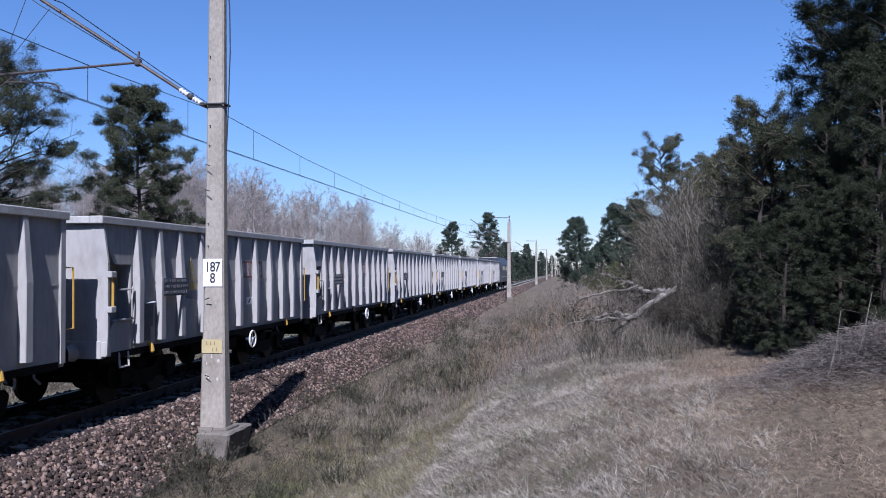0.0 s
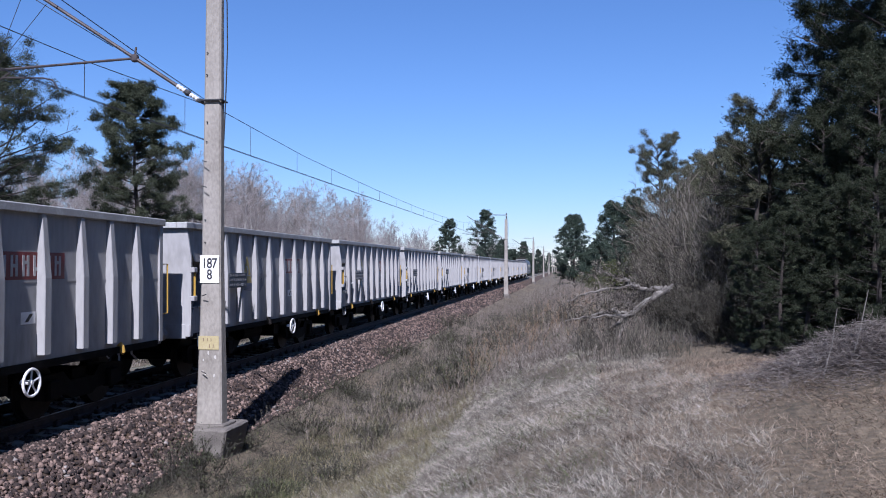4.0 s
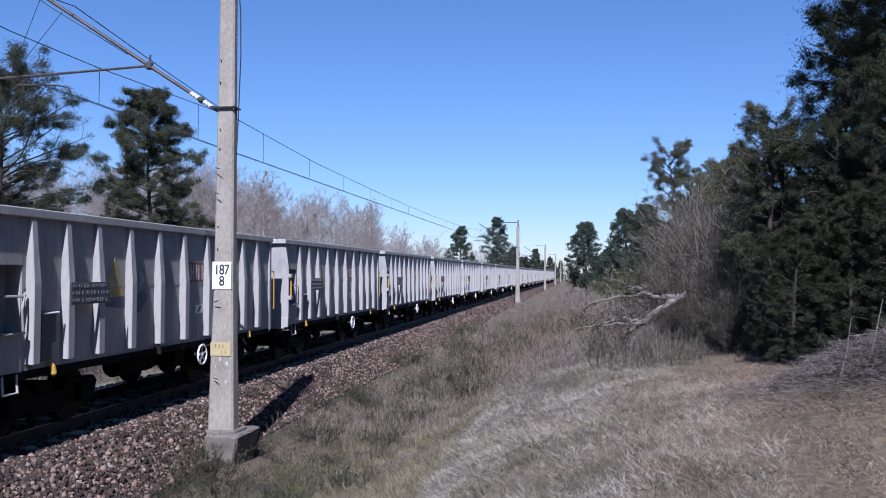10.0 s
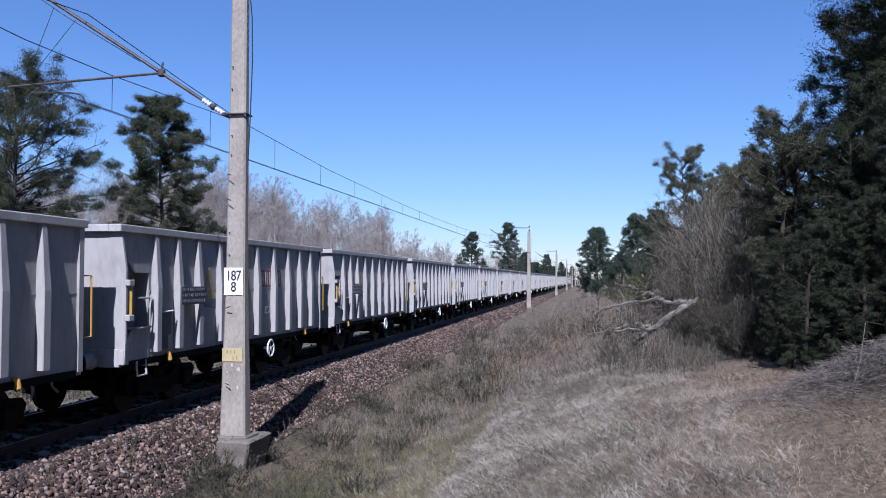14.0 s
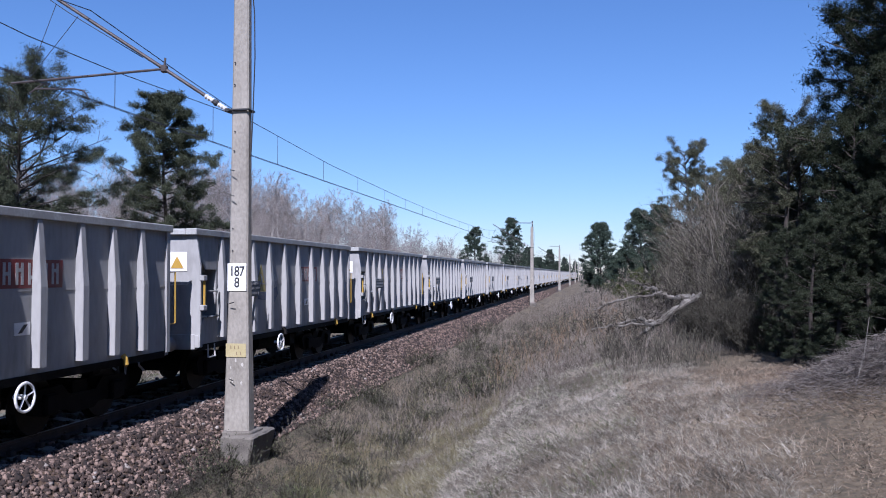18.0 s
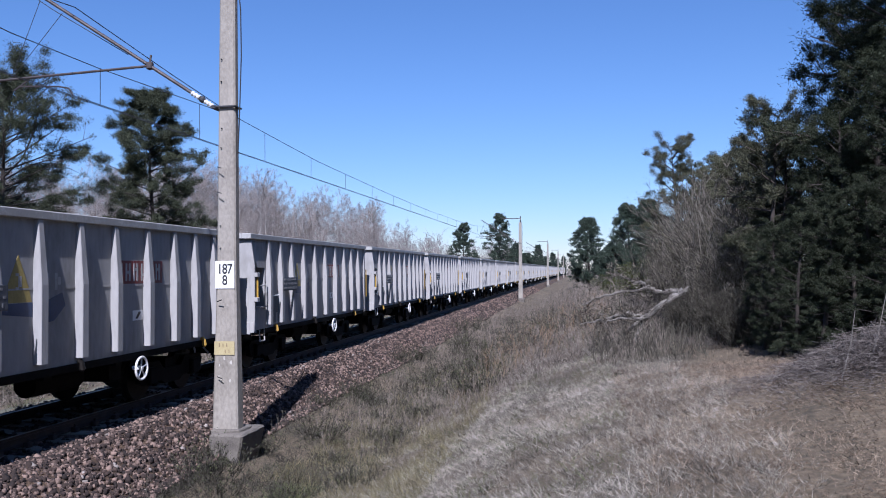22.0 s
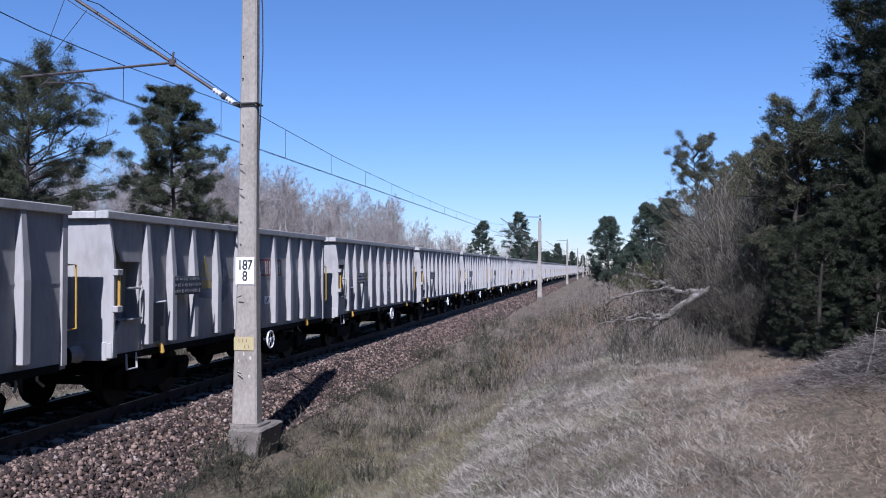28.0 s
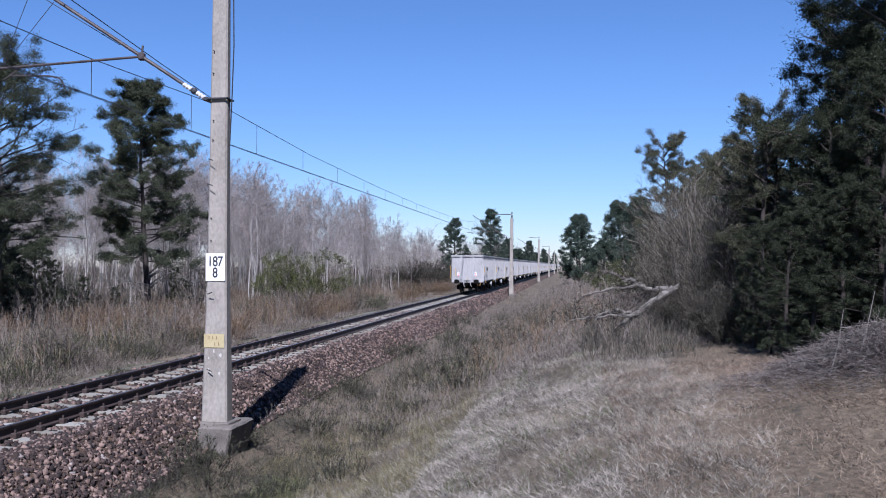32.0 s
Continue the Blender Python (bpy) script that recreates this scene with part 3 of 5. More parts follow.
def build_wagon():
    w = thing("freight_wagon", "grey ribbed open-top freight wagon rolling on the track", "wagon", "wagons of the train")
    B = BODY
    # side walls, the near one with a recess for the shunter's step at its rear end
    sw = box(1.315, 1.34, 0.98, B, 1.05, 3.27)
    side = part("side_wall", sw, PAINT, w)
    part("weld_seam", box(1.338, 1.347, 1.0, B, 2.235, 2.262), PAINT, side)
    far = box(-1.37, -1.345, 0.0, B, 1.05, 3.27)
    for y in RIBS:
        box(-1.48, -1.371, y - 0.08, y + 0.08, 1.14, 3.0, far)
    part("side_wall", far, PAINT, w)
    rc = box(1.13, 1.15, 0.02, 0.99, 1.05, 3.27)
    box(1.15, 1.39, 0.965, 0.985, 1.05, 3.27, rc)
    part("recess_plate", rc, PAINT, w)
    part("gusset", prism([(0.05, 3.27), (0.985, 3.27), (0.985, 2.58), (0.44, 2.58), (0.26, 2.78), (0.10, 3.10)], 1.30, 1.345, "x"), PAINT, w, "slanted stiffening plate above the step")
    part("lower_gusset", prism([(0.05, 1.04), (0.98, 1.04), (0.98, 1.58), (0.40, 1.58), (0.24, 1.40), (0.05, 1.24)], 1.31, 1.35, "x"), PAINT, w)
    post = prism([(1.10, 1.02), (1.51, 1.02), (1.525, 1.40), (1.525, 2.62), (1.43, 3.27), (1.10, 3.27)], 0.0, 0.05, "y")
    box(1.40, 1.50, -0.012, 0.16, 1.0, 1.25, post, 0.008)
    part("corner_post", post, PAINT, w)
    part("corner_post", box(-1.42, -1.32, 0, 0.12, 1.02, 3.27), PAINT, w)
    part("corner_post", box(1.32, 1.385, B - 0.12, B, 1.02, 3.27), PAINT, w)
    part("corner_post", box(-1.42, -1.32, B - 0.12, B, 1.02, 3.27), PAINT, w)
    # cap frame
    cap = box(1.24, 1.472, -0.10, B + 0.07, 3.27, 3.405, None, 0.014)
    part("cap_rail", cap, CAPGREY, w)
    part("cap_rail", box(-1.472, -1.24, -0.10, B + 0.07, 3.27, 3.405, None, 0.014), CAPGREY, w)
    part("cap_rail", box(-1.242, 1.242, -0.11, 0.13, 3.272, 3.40, None, 0.014), CAPGREY, w)
    part("cap_rail", box(-1.242, 1.242, B - 0.13, B + 0.08, 3.272, 3.40, None, 0.014), CAPGREY, w)
    # ends
    for y0, y1, o in ((0.0, 0.025, -1), (B - 0.025, B, 1)):
        e = part("end_wall", box(-1.33, 1.13 if o < 0 else 1.40, y0 + 0.002, y1, 1.05, 3.27), PAINT, w)
        f = y0 if o < 0 else y1
        part("weld_seam", box(-1.3, 1.1, f - 0.007, f + 0.007, 2.235, 2.262), PAINT, e)
        for x in (-0.56, 0.53):
            part("end_post", box(x - 0.11, x + 0.11, min(f, f + o * 0.09), max(f, f + o * 0.09), 1.2, 3.30, None, 0.02), PAINT, e)
        part("headstock", box(-1.41, 1.41, min(f + o * 0.02, f - o * 0.12), max(f + o * 0.02, f - o * 0.12), 0.96, 1.27, None, 0.012), PAINT, w)
        for x in (-0.875, 0.875):
            sh = tube([(x, f + o * 0.02, 1.06), (x, f + o * 0.10, 1.06), (x, f + o * 0.34, 1.06)], [0.15, 0.13, 0.11], None, 14)
            b = part("buffer_shank", sh, PAINT, w)
            hd = tube([(x, f + o * 0.34, 1.06), (x, f + o * 0.58, 1.06)], 0.075, None, 12)
            part("buffer_plunger", hd, WHEELSTEEL, b)
            head = prism([(x + 0.235 * math.copysign(abs(math.cos(q)) ** 0.6, math.cos(q)), 1.06 + 0.18 * math.copysign(abs(math.sin(q)) ** 0.7, math.sin(q))) for q in [i * math.pi / 8 for i in range(16)]],
                         min(f + o * 0.58, f + o * 0.62), max(f + o * 0.58, f + o * 0.62), "y")
            part("buffer_head", head, DARKSTEEL, b)
        hk = tube([(0, f, 1.0), (0, f + o * 0.3, 1.0), (0, f + o * 0.36, 1.06), (0, f + o * 0.30, 1.12)], 0.035, None, 8)
        tube([(0, f + o * 0.3, 1.0), (0.03, f + o * 0.42, 0.75), (0, f + o * 0.38, 0.62)], 0.028, hk, 8)
        part("coupling_hook", hk, WHEELSTEEL, w)
        dg = box(-0.36, -0.31, min(f, f + o * 0.10), max(f, f + o * 0.10), 0.93, 1.20)
        box(0.31, 0.36, min(f, f + o * 0.10), max(f, f + o * 0.10), 0.93, 1.20, dg)
        for z in (0.93, 1.045, 1.16):
            box(-0.31, 0.31, min(f, f + o * 0.09), max(f, f + o * 0.09), z, z + 0.035, dg)
        part("draw_gear_frame", dg, PAINT, w)
        for x in (-0.3, 0.32):
            part("brake_hose", tube([(x, f + o * 0.05, 0.95), (x, f + o * 0.25, 0.9), (x + 0.05, f + o * 0.3, 0.66), (x + 0.1, f + o * 0.2, 0.55)], 0.022, None, 7), PALE, w)
    part("floor", box(-1.34, 1.13, 0.03, B - 0.03, 1.05, 1.10), INSIDE, w)
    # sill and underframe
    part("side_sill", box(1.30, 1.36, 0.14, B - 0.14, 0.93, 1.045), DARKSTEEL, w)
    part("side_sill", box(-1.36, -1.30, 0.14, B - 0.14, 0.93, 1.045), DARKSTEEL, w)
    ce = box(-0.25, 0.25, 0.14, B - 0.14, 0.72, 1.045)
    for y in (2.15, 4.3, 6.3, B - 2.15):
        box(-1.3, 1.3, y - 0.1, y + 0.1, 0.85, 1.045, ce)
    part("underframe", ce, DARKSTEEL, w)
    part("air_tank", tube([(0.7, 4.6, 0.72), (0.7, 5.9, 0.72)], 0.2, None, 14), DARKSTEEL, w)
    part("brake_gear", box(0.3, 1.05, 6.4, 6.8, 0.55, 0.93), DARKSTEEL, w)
    # ribs, the cross seam and the lettering between them
    near = None
    for y in RIBS:
        if near is None:
            r = part("rib", rib_mesh(1), PAINT, w)
            near = r.data
        else:
            r = obj("rib", near, None, w)
        r.location.y = y
    # step, handles
    for z in (1.60, 2.13):
        part("step_rung", tube([(1.38, 0.50, z), (1.38, 1.0, z)], 0.02, None, 6), CAPGREY, w)
    part("step_plate", box(1.16, 1.40, 0.34, 0.98, 1.585, 1.605), CAPGREY, w)
    part("step_upright", tube([(1.39, 0.98, 2.18), (1.41, 0.90, 1.95), (1.39, 0.95, 1.62)], 0.016, None, 6), CAPGREY, w)
    hd = part("handrail", tube([(1.50, 0.10, 2.40), (1.50, 0.10, 1.80)], 0.024, None, 6), YELLOW, w, "yellow grab rail")
    for z in (2.40, 1.80):
        part("bracket", box(1.44, 1.54, -0.01, 0.15, z - 0.055, z + 0.055, None, 0.012), PAINT, hd)
    part("handrail", tube([(1.33, B, 2.52), (1.36, B + 0.24, 2.52), (1.36, B + 0.25, 1.55), (1.33, B, 1.53)], 0.018, None, 6), YELLOW, w, "yellow U-shaped end rail")
    part("handrail", tube([(-1.40, 0.03, 2.46), (-1.52, 0.0, 2.46), (-1.52, 0.0, 1.28), (-1.40, 0.03, 1.28)], 0.018, None, 6), YELLOW, w, "yellow U-shaped end rail")
    st = tube([(1.36, 0.55, 1.02), (1.38, 0.55, 0.76), (1.38, 0.86, 0.76), (1.36, 0.86, 1.02)], 0.02, None, 6)
    part("foot_stirrup", st, PALE, w)
    for y, mt in ((1.62, YELLOW), (9.31, YELLOW), (4.9, WHEELSTEEL)):
        h = tube([(1.37, y, 1.10), (1.42, y, 1.05), (1.43, y, 0.96), (1.40, y + 0.05, 0.92)], [0.05, 0.04, 0.05, 0.025], None, 8)
        part("rope_hook", h, mt, w)
    bx = part("valve_box", box(1.34, 1.40, 1.36, 1.62, 1.16, 1.44, box(1.34, 1.42, 1.33, 1.70, 1.42, 1.86, None, 0.01), 0.01), BOARD, w)
    part("valve_lever", tube([(1.44, 1.36, 1.86), (1.44, 1.72, 1.87)], 0.014, None, 6), WHITE, bx)
    # data board and painted panels
    db = part("data_board", box(1.492, 1.505, 1.93, 3.03, 1.97, 2.32, None, 0.004), BOARD, w, "dark board with rows of white lettering")
    rng = random.Random(3)
    for z in (2.265, 2.155, 2.04):
        bm = bmesh.new()
        y = 1.97
        while y < 2.93:
            wd = rng.uniform(0.02, 0.06)
            tall = rng.uniform(0.018, 0.034)
            box(1.505, 1.509, y, y + wd, z - tall, z + tall, bm)
            y += wd + rng.choice((0.018, 0.025, 0.06))
        tagged(part("lettering", bm, DULLTEXT, db), kind="stuff")
    part("painted_triangle", prism([(3.10, 2.06), (3.76, 2.06), (3.70, 2.25), (3.46, 2.74)], 1.340, 1.345, "x"), FADEDYELLOW, w, "yellow painted triangle")
    part("painted_panel", prism([(3.02, 2.05), (3.12, 1.90), (3.78, 1.84), (3.78, 2.05)], 1.340, 1.344, "x"), BLUE, w, "blue painted panel")
    part("painted_panel", prism([(4.02, 1.72), (4.30, 1.76), (4.58, 1.98), (4.50, 2.18), (4.02, 2.04)], 1.340, 1.344, "x"), BLUE, w, "blue painted panel")
    bm = bmesh.new()
    for y, z0, z1 in ((3.40, 2.24, 2.28), (3.40, 2.44, 2.48), (3.46, 2.28, 2.44), (4.08, 2.22, 2.48), (4.30, 2.22, 2.48), (4.38, 2.30, 2.42)):
        box(1.3455, 1.3485, y, y + 0.07, z0, z1, bm)
    tagged(part("painted_bars", bm, PALE, w), kind="stuff")
    rp = part("painted_panel", box(1.340, 1.344, 6.0, 7.66, 2.28, 2.69), RED, w, "dull red painted panel with pale bars")
    bm = bmesh.new()
    for k in range(6):
        y = 6.07 + k * 0.265
        box(1.344, 1.347, y, y + 0.055, 2.33, 2.64, bm)
        box(1.344, 1.347, y + 0.11, y + 0.165, 2.33, 2.64, bm)
        box(1.344, 1.347, y + 0.055, y + 0.11, 2.46 + 0.05 * (k % 3 - 1), 2.51 + 0.05 * (k % 3 - 1), bm)
    tagged(part("painted_bars", bm, PALE, rp), kind="stuff")
    pl = part("label_plate", box(1.34, 1.348, 6.58, 6.92, 1.62, 1.80), WHITE, w)
    part("lettering", prism([(6.66, 1.65), (6.74, 1.65), (6.86, 1.77), (6.78, 1.77)], 1.3485, 1.351, "x"), BLACK, pl)
    # hand wheel of the parking brake
    hw = bmesh.new()
    ring = [(1.47, 6.66 + 0.2 * math.cos(a), 0.77 + 0.2 * math.sin(a)) for a in [k * math.pi / 10 for k in range(21)]]
    tube(ring, 0.021, hw, 6)
    part("hand_wheel", hw, WHITE, w, "white spoked brake wheel")
    sp = bmesh.new()
    for k in range(5):
        a = k * 2 * math.pi / 5 + 0.3
        tube([(1.46, 6.66, 0.77), (1.47, 6.66 + 0.19 * math.cos(a), 0.77 + 0.19 * math.sin(a))], 0.014, sp, 5)
    tube([(1.30, 6.66, 0.77), (1.49, 6.66, 0.77)], 0.035, sp, 8)
    part("spokes", sp, WHITE, w)
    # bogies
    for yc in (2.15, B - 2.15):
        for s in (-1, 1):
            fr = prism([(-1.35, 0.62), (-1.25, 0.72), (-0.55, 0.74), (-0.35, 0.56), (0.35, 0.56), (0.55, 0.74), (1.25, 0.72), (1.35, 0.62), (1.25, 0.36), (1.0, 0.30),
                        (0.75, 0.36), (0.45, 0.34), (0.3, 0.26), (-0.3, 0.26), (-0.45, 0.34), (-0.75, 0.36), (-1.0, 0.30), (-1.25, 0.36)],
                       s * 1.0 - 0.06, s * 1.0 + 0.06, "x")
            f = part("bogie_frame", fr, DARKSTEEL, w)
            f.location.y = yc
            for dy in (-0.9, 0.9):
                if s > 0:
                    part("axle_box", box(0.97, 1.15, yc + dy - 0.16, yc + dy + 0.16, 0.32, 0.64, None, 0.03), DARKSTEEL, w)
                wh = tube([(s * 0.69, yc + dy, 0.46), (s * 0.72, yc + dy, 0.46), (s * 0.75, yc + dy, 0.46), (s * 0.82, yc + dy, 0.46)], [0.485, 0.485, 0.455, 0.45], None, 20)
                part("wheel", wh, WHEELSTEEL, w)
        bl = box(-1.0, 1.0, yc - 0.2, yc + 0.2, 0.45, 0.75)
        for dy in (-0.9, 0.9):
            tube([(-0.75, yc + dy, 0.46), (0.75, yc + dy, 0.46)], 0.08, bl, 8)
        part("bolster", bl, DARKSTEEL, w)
    for o in w.children:
        near = min(v.co.x for v in o.data.vertices)
        if near > 1.25 and not o.name.startswith("cap_rail"):
            o.location.x += 0.06
    return w


def tail_signs(w):
    for x in (-0.80, 0.76):
        b = part("tail_sign", box(x - 0.085, x + 0.085, -0.03, -0.018, 1.52, 1.86), WHITE, w, "red and white tail board")
        part("red_triangle", prism([(x - 0.07, 1.555), (x + 0.07, 1.555), (x, 1.685)], -0.034, -0.031, "y"), BRIGHTRED, b)
        part("red_triangle", prism([(x - 0.07, 1.825), (x + 0.07, 1.825), (x, 1.695)], -0.034, -0.031, "y"), BRIGHTRED, b)
        part("tail_bracket", box(x - 0.05, x + 0.05, -0.04, -0.01, 1.86, 1.90), WHITE, b)
    part("handrail", tube([(-1.04, 0, 2.28), (-1.04, -0.12, 2.28), (-1.04, -0.12, 1.56), (-1.04, 0, 1.56)], 0.018, None, 6), YELLOW, w, "yellow U-shaped end rail")
    warning(w, 0.02, 1.17, 0.75)
    part("foot_stirrup", tube([(1.2, -0.05, 0.95), (1.2, -0.12, 0.72), (0.95, -0.12, 0.72), (0.95, -0.05, 0.95)], 0.016, None, 6), YELLOW, w)


def warning(w, x, z, s, plate=False):
    if plate:
        part("warning_plate", box(x - 0.21, x + 0.21, -0.012, -0.003, z - 0.06, z + 0.33), WHITE, w)
    part("warning_sign", prism([(x - 0.15 * s, z), (x + 0.15 * s, z), (x, z + 0.26 * s)], -0.018, -0.013, "y"), YELLOW, w, "yellow warning triangle")


def build_loco():
    l = thing("electric_locomotive", "dark blue electric locomotive hauling the train", "locomotive")
    prof = [(-1.48, 0.95), (1.48, 0.95), (1.48, 2.9), (1.25, 3.55), (0.8, 3.8), (-0.8, 3.8), (-1.25, 3.55), (-1.48, 2.9)]
    bm = prism(prof, 0.5, 15.5, "y")
    bmesh.ops.bevel(bm, geom=[e for e in bm.edges if e.is_manifold], offset=0.06, segments=2, affect='EDGES')
    part("body", bm, LOCO, l)
    part("side_stripe", box(1.476, 1.488, 0.7, 15.3, 1.5, 1.62), PALE, l)
    for y in (3.5, 6.0, 8.5, 11.0):
        part("side_window", box(1.475, 1.49, y, y + 0.9, 2.3, 2.8), GLASS, l)
    for x in (-0.75, 0.75):
        part("rear_window", box(x - 0.5, x + 0.5, 0.488, 0.51, 2.4, 3.05), GLASS, l)
        part("buffer", tube([(x * 1.16, 0.5, 1.06), (x * 1.16, -0.1, 1.06)], [0.13, 0.2], None, 12), DARKSTEEL, l)
    part("roof_walk", box(-0.9, 0.9, 2.0, 14.0, 3.8, 3.9), CAPGREY, l)
    for y in (3.5, 12.0):
        pg = tube([(-0.5, y, 3.9), (-0.4, y + 1.1, 4.5), (-0.4, y, 5.7 if y > 10 else 4.1)], 0.03, None, 6)
        tube([(0.5, y, 3.9), (0.4, y + 1.1, 4.5), (0.4, y, 5.7 if y > 10 else 4.1)], 0.03, pg, 6)
        tube([(-0.8, y, 5.72 if y > 10 else 4.12), (0.8, y, 5.72 if y > 10 else 4.12)], 0.03, pg, 6)
        part("pantograph", pg, RAIL, l)
    for yc in (4.0, 12.0):
        part("bogie_frame", box(-1.2, 1.2, yc - 2.0, yc + 2.0, 0.45, 0.9, None, 0.05), DARKSTEEL, l)
        for dy in (-1.5, 1.5):
            for s in (-1, 1):
                part("wheel", tube([(s * 0.69, yc + dy, 0.6), (s * 0.82, yc + dy, 0.6)], 0.6, None, 20), WHEELSTEEL, l)
    return l


wagon = build_wagon()
train = [wagon] + [copy_thing(wagon, pose(TRACK_X, 0, 0)) for k in range(WAGONS - 1)]
tail_signs(wagon)
wagon["label"] = "last grey open-top freight wagon carrying two red and white tail boards"
loco = build_loco()

# ---- trees and shrubs ----


def unit(v):
    return v / (np.linalg.norm(v, axis=-1, keepdims=True) + 1e-9)


def grow(rng, starts, levels):
    """Branching sticks. starts: arrays p, d, length, radius. levels: (children, length ratio, spread, lift, bends) for each order.
    Gives the sticks' ends and radii, and the tips of the last order."""
    P0, P1, R0, R1 = [], [], [], []
    p, d, ln, r = starts
    for order, (kids, ratio, spread, lift, bends) in enumerate(levels):
        q, v = p.copy(), unit(d)
        line = [q]
        rad = r.copy()
        for b in range(bends):
            v = unit(v + rng.normal(size=v.shape) * 0.13 + np.array([0, 0, lift]) / bends)
            q2 = q + v * (ln / bends)[:, None]
            rad2 = rad * (0.72 if b < bends - 1 else 0.5)
            P0.append(q)
            P1.append(q2)
            R0.append(rad)
            R1.append(rad2)
            q, rad = q2, rad2
            line.append(q)
        tips = q
        if kids == 0:
            break
        n = len(p)
        f = rng.uniform(0.22, 1.0, (n, kids))
        seg = np.minimum((f * bends).astype(int), bends - 1)
        L = np.stack(line, 1)
        idx = np.arange(n)[:, None]
        a, b2 = L[idx, seg], L[idx, seg + 1]
        cp = a + (b2 - a) * (f * bends - seg)[..., None]
        base = unit(b2 - a)
        side = unit(np.cross(base, rng.normal(size=base.shape)))
        cd = unit(base * math.cos(spread) + side * math.sin(spread))
        cl = ln[:, None] * ratio * rng.uniform(0.55, 1.15, (n, kids)) * (1.15 - 0.5 * f)
        cr = r[:, None] * 0.5 * (1.1 - 0.6 * f)
        p, d, ln, r = cp.reshape(-1, 3), cd.reshape(-1, 3), cl.ravel(), cr.ravel()
    return (np.concatenate(P0), np.concatenate(P1), np.concatenate(R0), np.concatenate(R1)), tips


def trunk_bm(points, radii, n=9):
    return tube(points, radii, None, n)


def pine(seed, high, wide, bare, pads, mass, needle, blade, mat, shape=(0.7, 1.0, 0.8, 0.15), thick=0.17, flat=0.5, lean=0.0, pad=0.10, limbs=48, bark=PINEBARK, jitter=0.5):
    """A pine: a bent trunk, limbs in loose whorls, and needle clumps strewn along their branches with gaps between.
    shape: reach from the crown's foot to its tip; mass: needles in a clump."""
    rng = np.random.default_rng(seed)
    t = thing("pine_tree", "tall Scots pine with a ragged dark green crown", "tree")
    ks = 7
    bend = np.cumsum(rng.normal(size=(ks, 2)) * high * 0.010 + np.array([lean, 0]) / ks, 0)
    pts = [(bend[k, 0] if k else 0, bend[k, 1] if k else 0, -0.3 + (high + 0.1) * k / (ks - 1)) for k in range(ks)]
    part("trunk", trunk_bm(pts, [thick * (1.25 - 1.15 * k / (ks - 1)) for k in range(ks)]), bark, t)
    n = limbs
    hs = bare + (0.97 - bare) * (np.arange(n) + rng.uniform(0, 1, n)) / n
    az = np.arange(n) * 2.4 + rng.normal(size=n) * 0.5
    rel = (hs - bare) / (1 - bare)
    reach = wide * np.interp(rel, np.linspace(0, 1, len(shape)), shape) * rng.uniform(1.1 - jitter, 1.1, n)
    P = np.array(pts)
    at = np.stack([np.interp(hs * high, P[:, 2], P[:, i]) for i in range(3)], 1)
    lift = np.interp(rel, [0, 0.5, 1], [-0.05, 0.25, 0.9])
    d = np.stack([np.cos(az), np.sin(az), lift], 1)
    sk, tips = grow(rng, (at, unit(d), reach, 0.02 + reach * 0.009), [(6, 0.42, 0.75, 0.12, 3), (0, 0, 0, 0.2, 2)])
    v, f = sticks(*sk)
    soup("branching", v, f, bark, t)
    m = len(sk[0]) - 3 * n
    own = 3 * n + rng.integers(0, m, pads)
    c0 = sk[0][own] + (sk[1][own] - sk[0][own]) * rng.uniform(0.2, 1.1, (pads, 1))
    c0 = np.concatenate([c0, sk[1][2 * n:3 * n], P[-1] - np.array([0, 0, high * 0.03]) * np.arange(4)[:, None]])
    size = wide * pad * rng.uniform(0.5, 1.4, len(c0))
    c = np.repeat(c0, mass, 0)
    s = np.repeat(size, mass)[:, None]
    off = rng.normal(size=c.shape)
    off = unit(off) * np.minimum(np.abs(rng.normal(size=(len(c), 1))) * 0.42 + 0.28, 0.95) * np.array([1, 1, flat])
    c = c + off * s
    dd = unit(off * 0.8 + rng.normal(size=c.shape) * 0.6 + np.array([0, 0, 0.3])) * (needle * rng.uniform(0.6, 1.3, len(c)))[:, None]
    v, f = slivers(c, dd, np.full(len(c), blade) * rng.uniform(0.6, 1.4, len(c)), rng)
    soup("crown", v, f, mat, t)
    return t


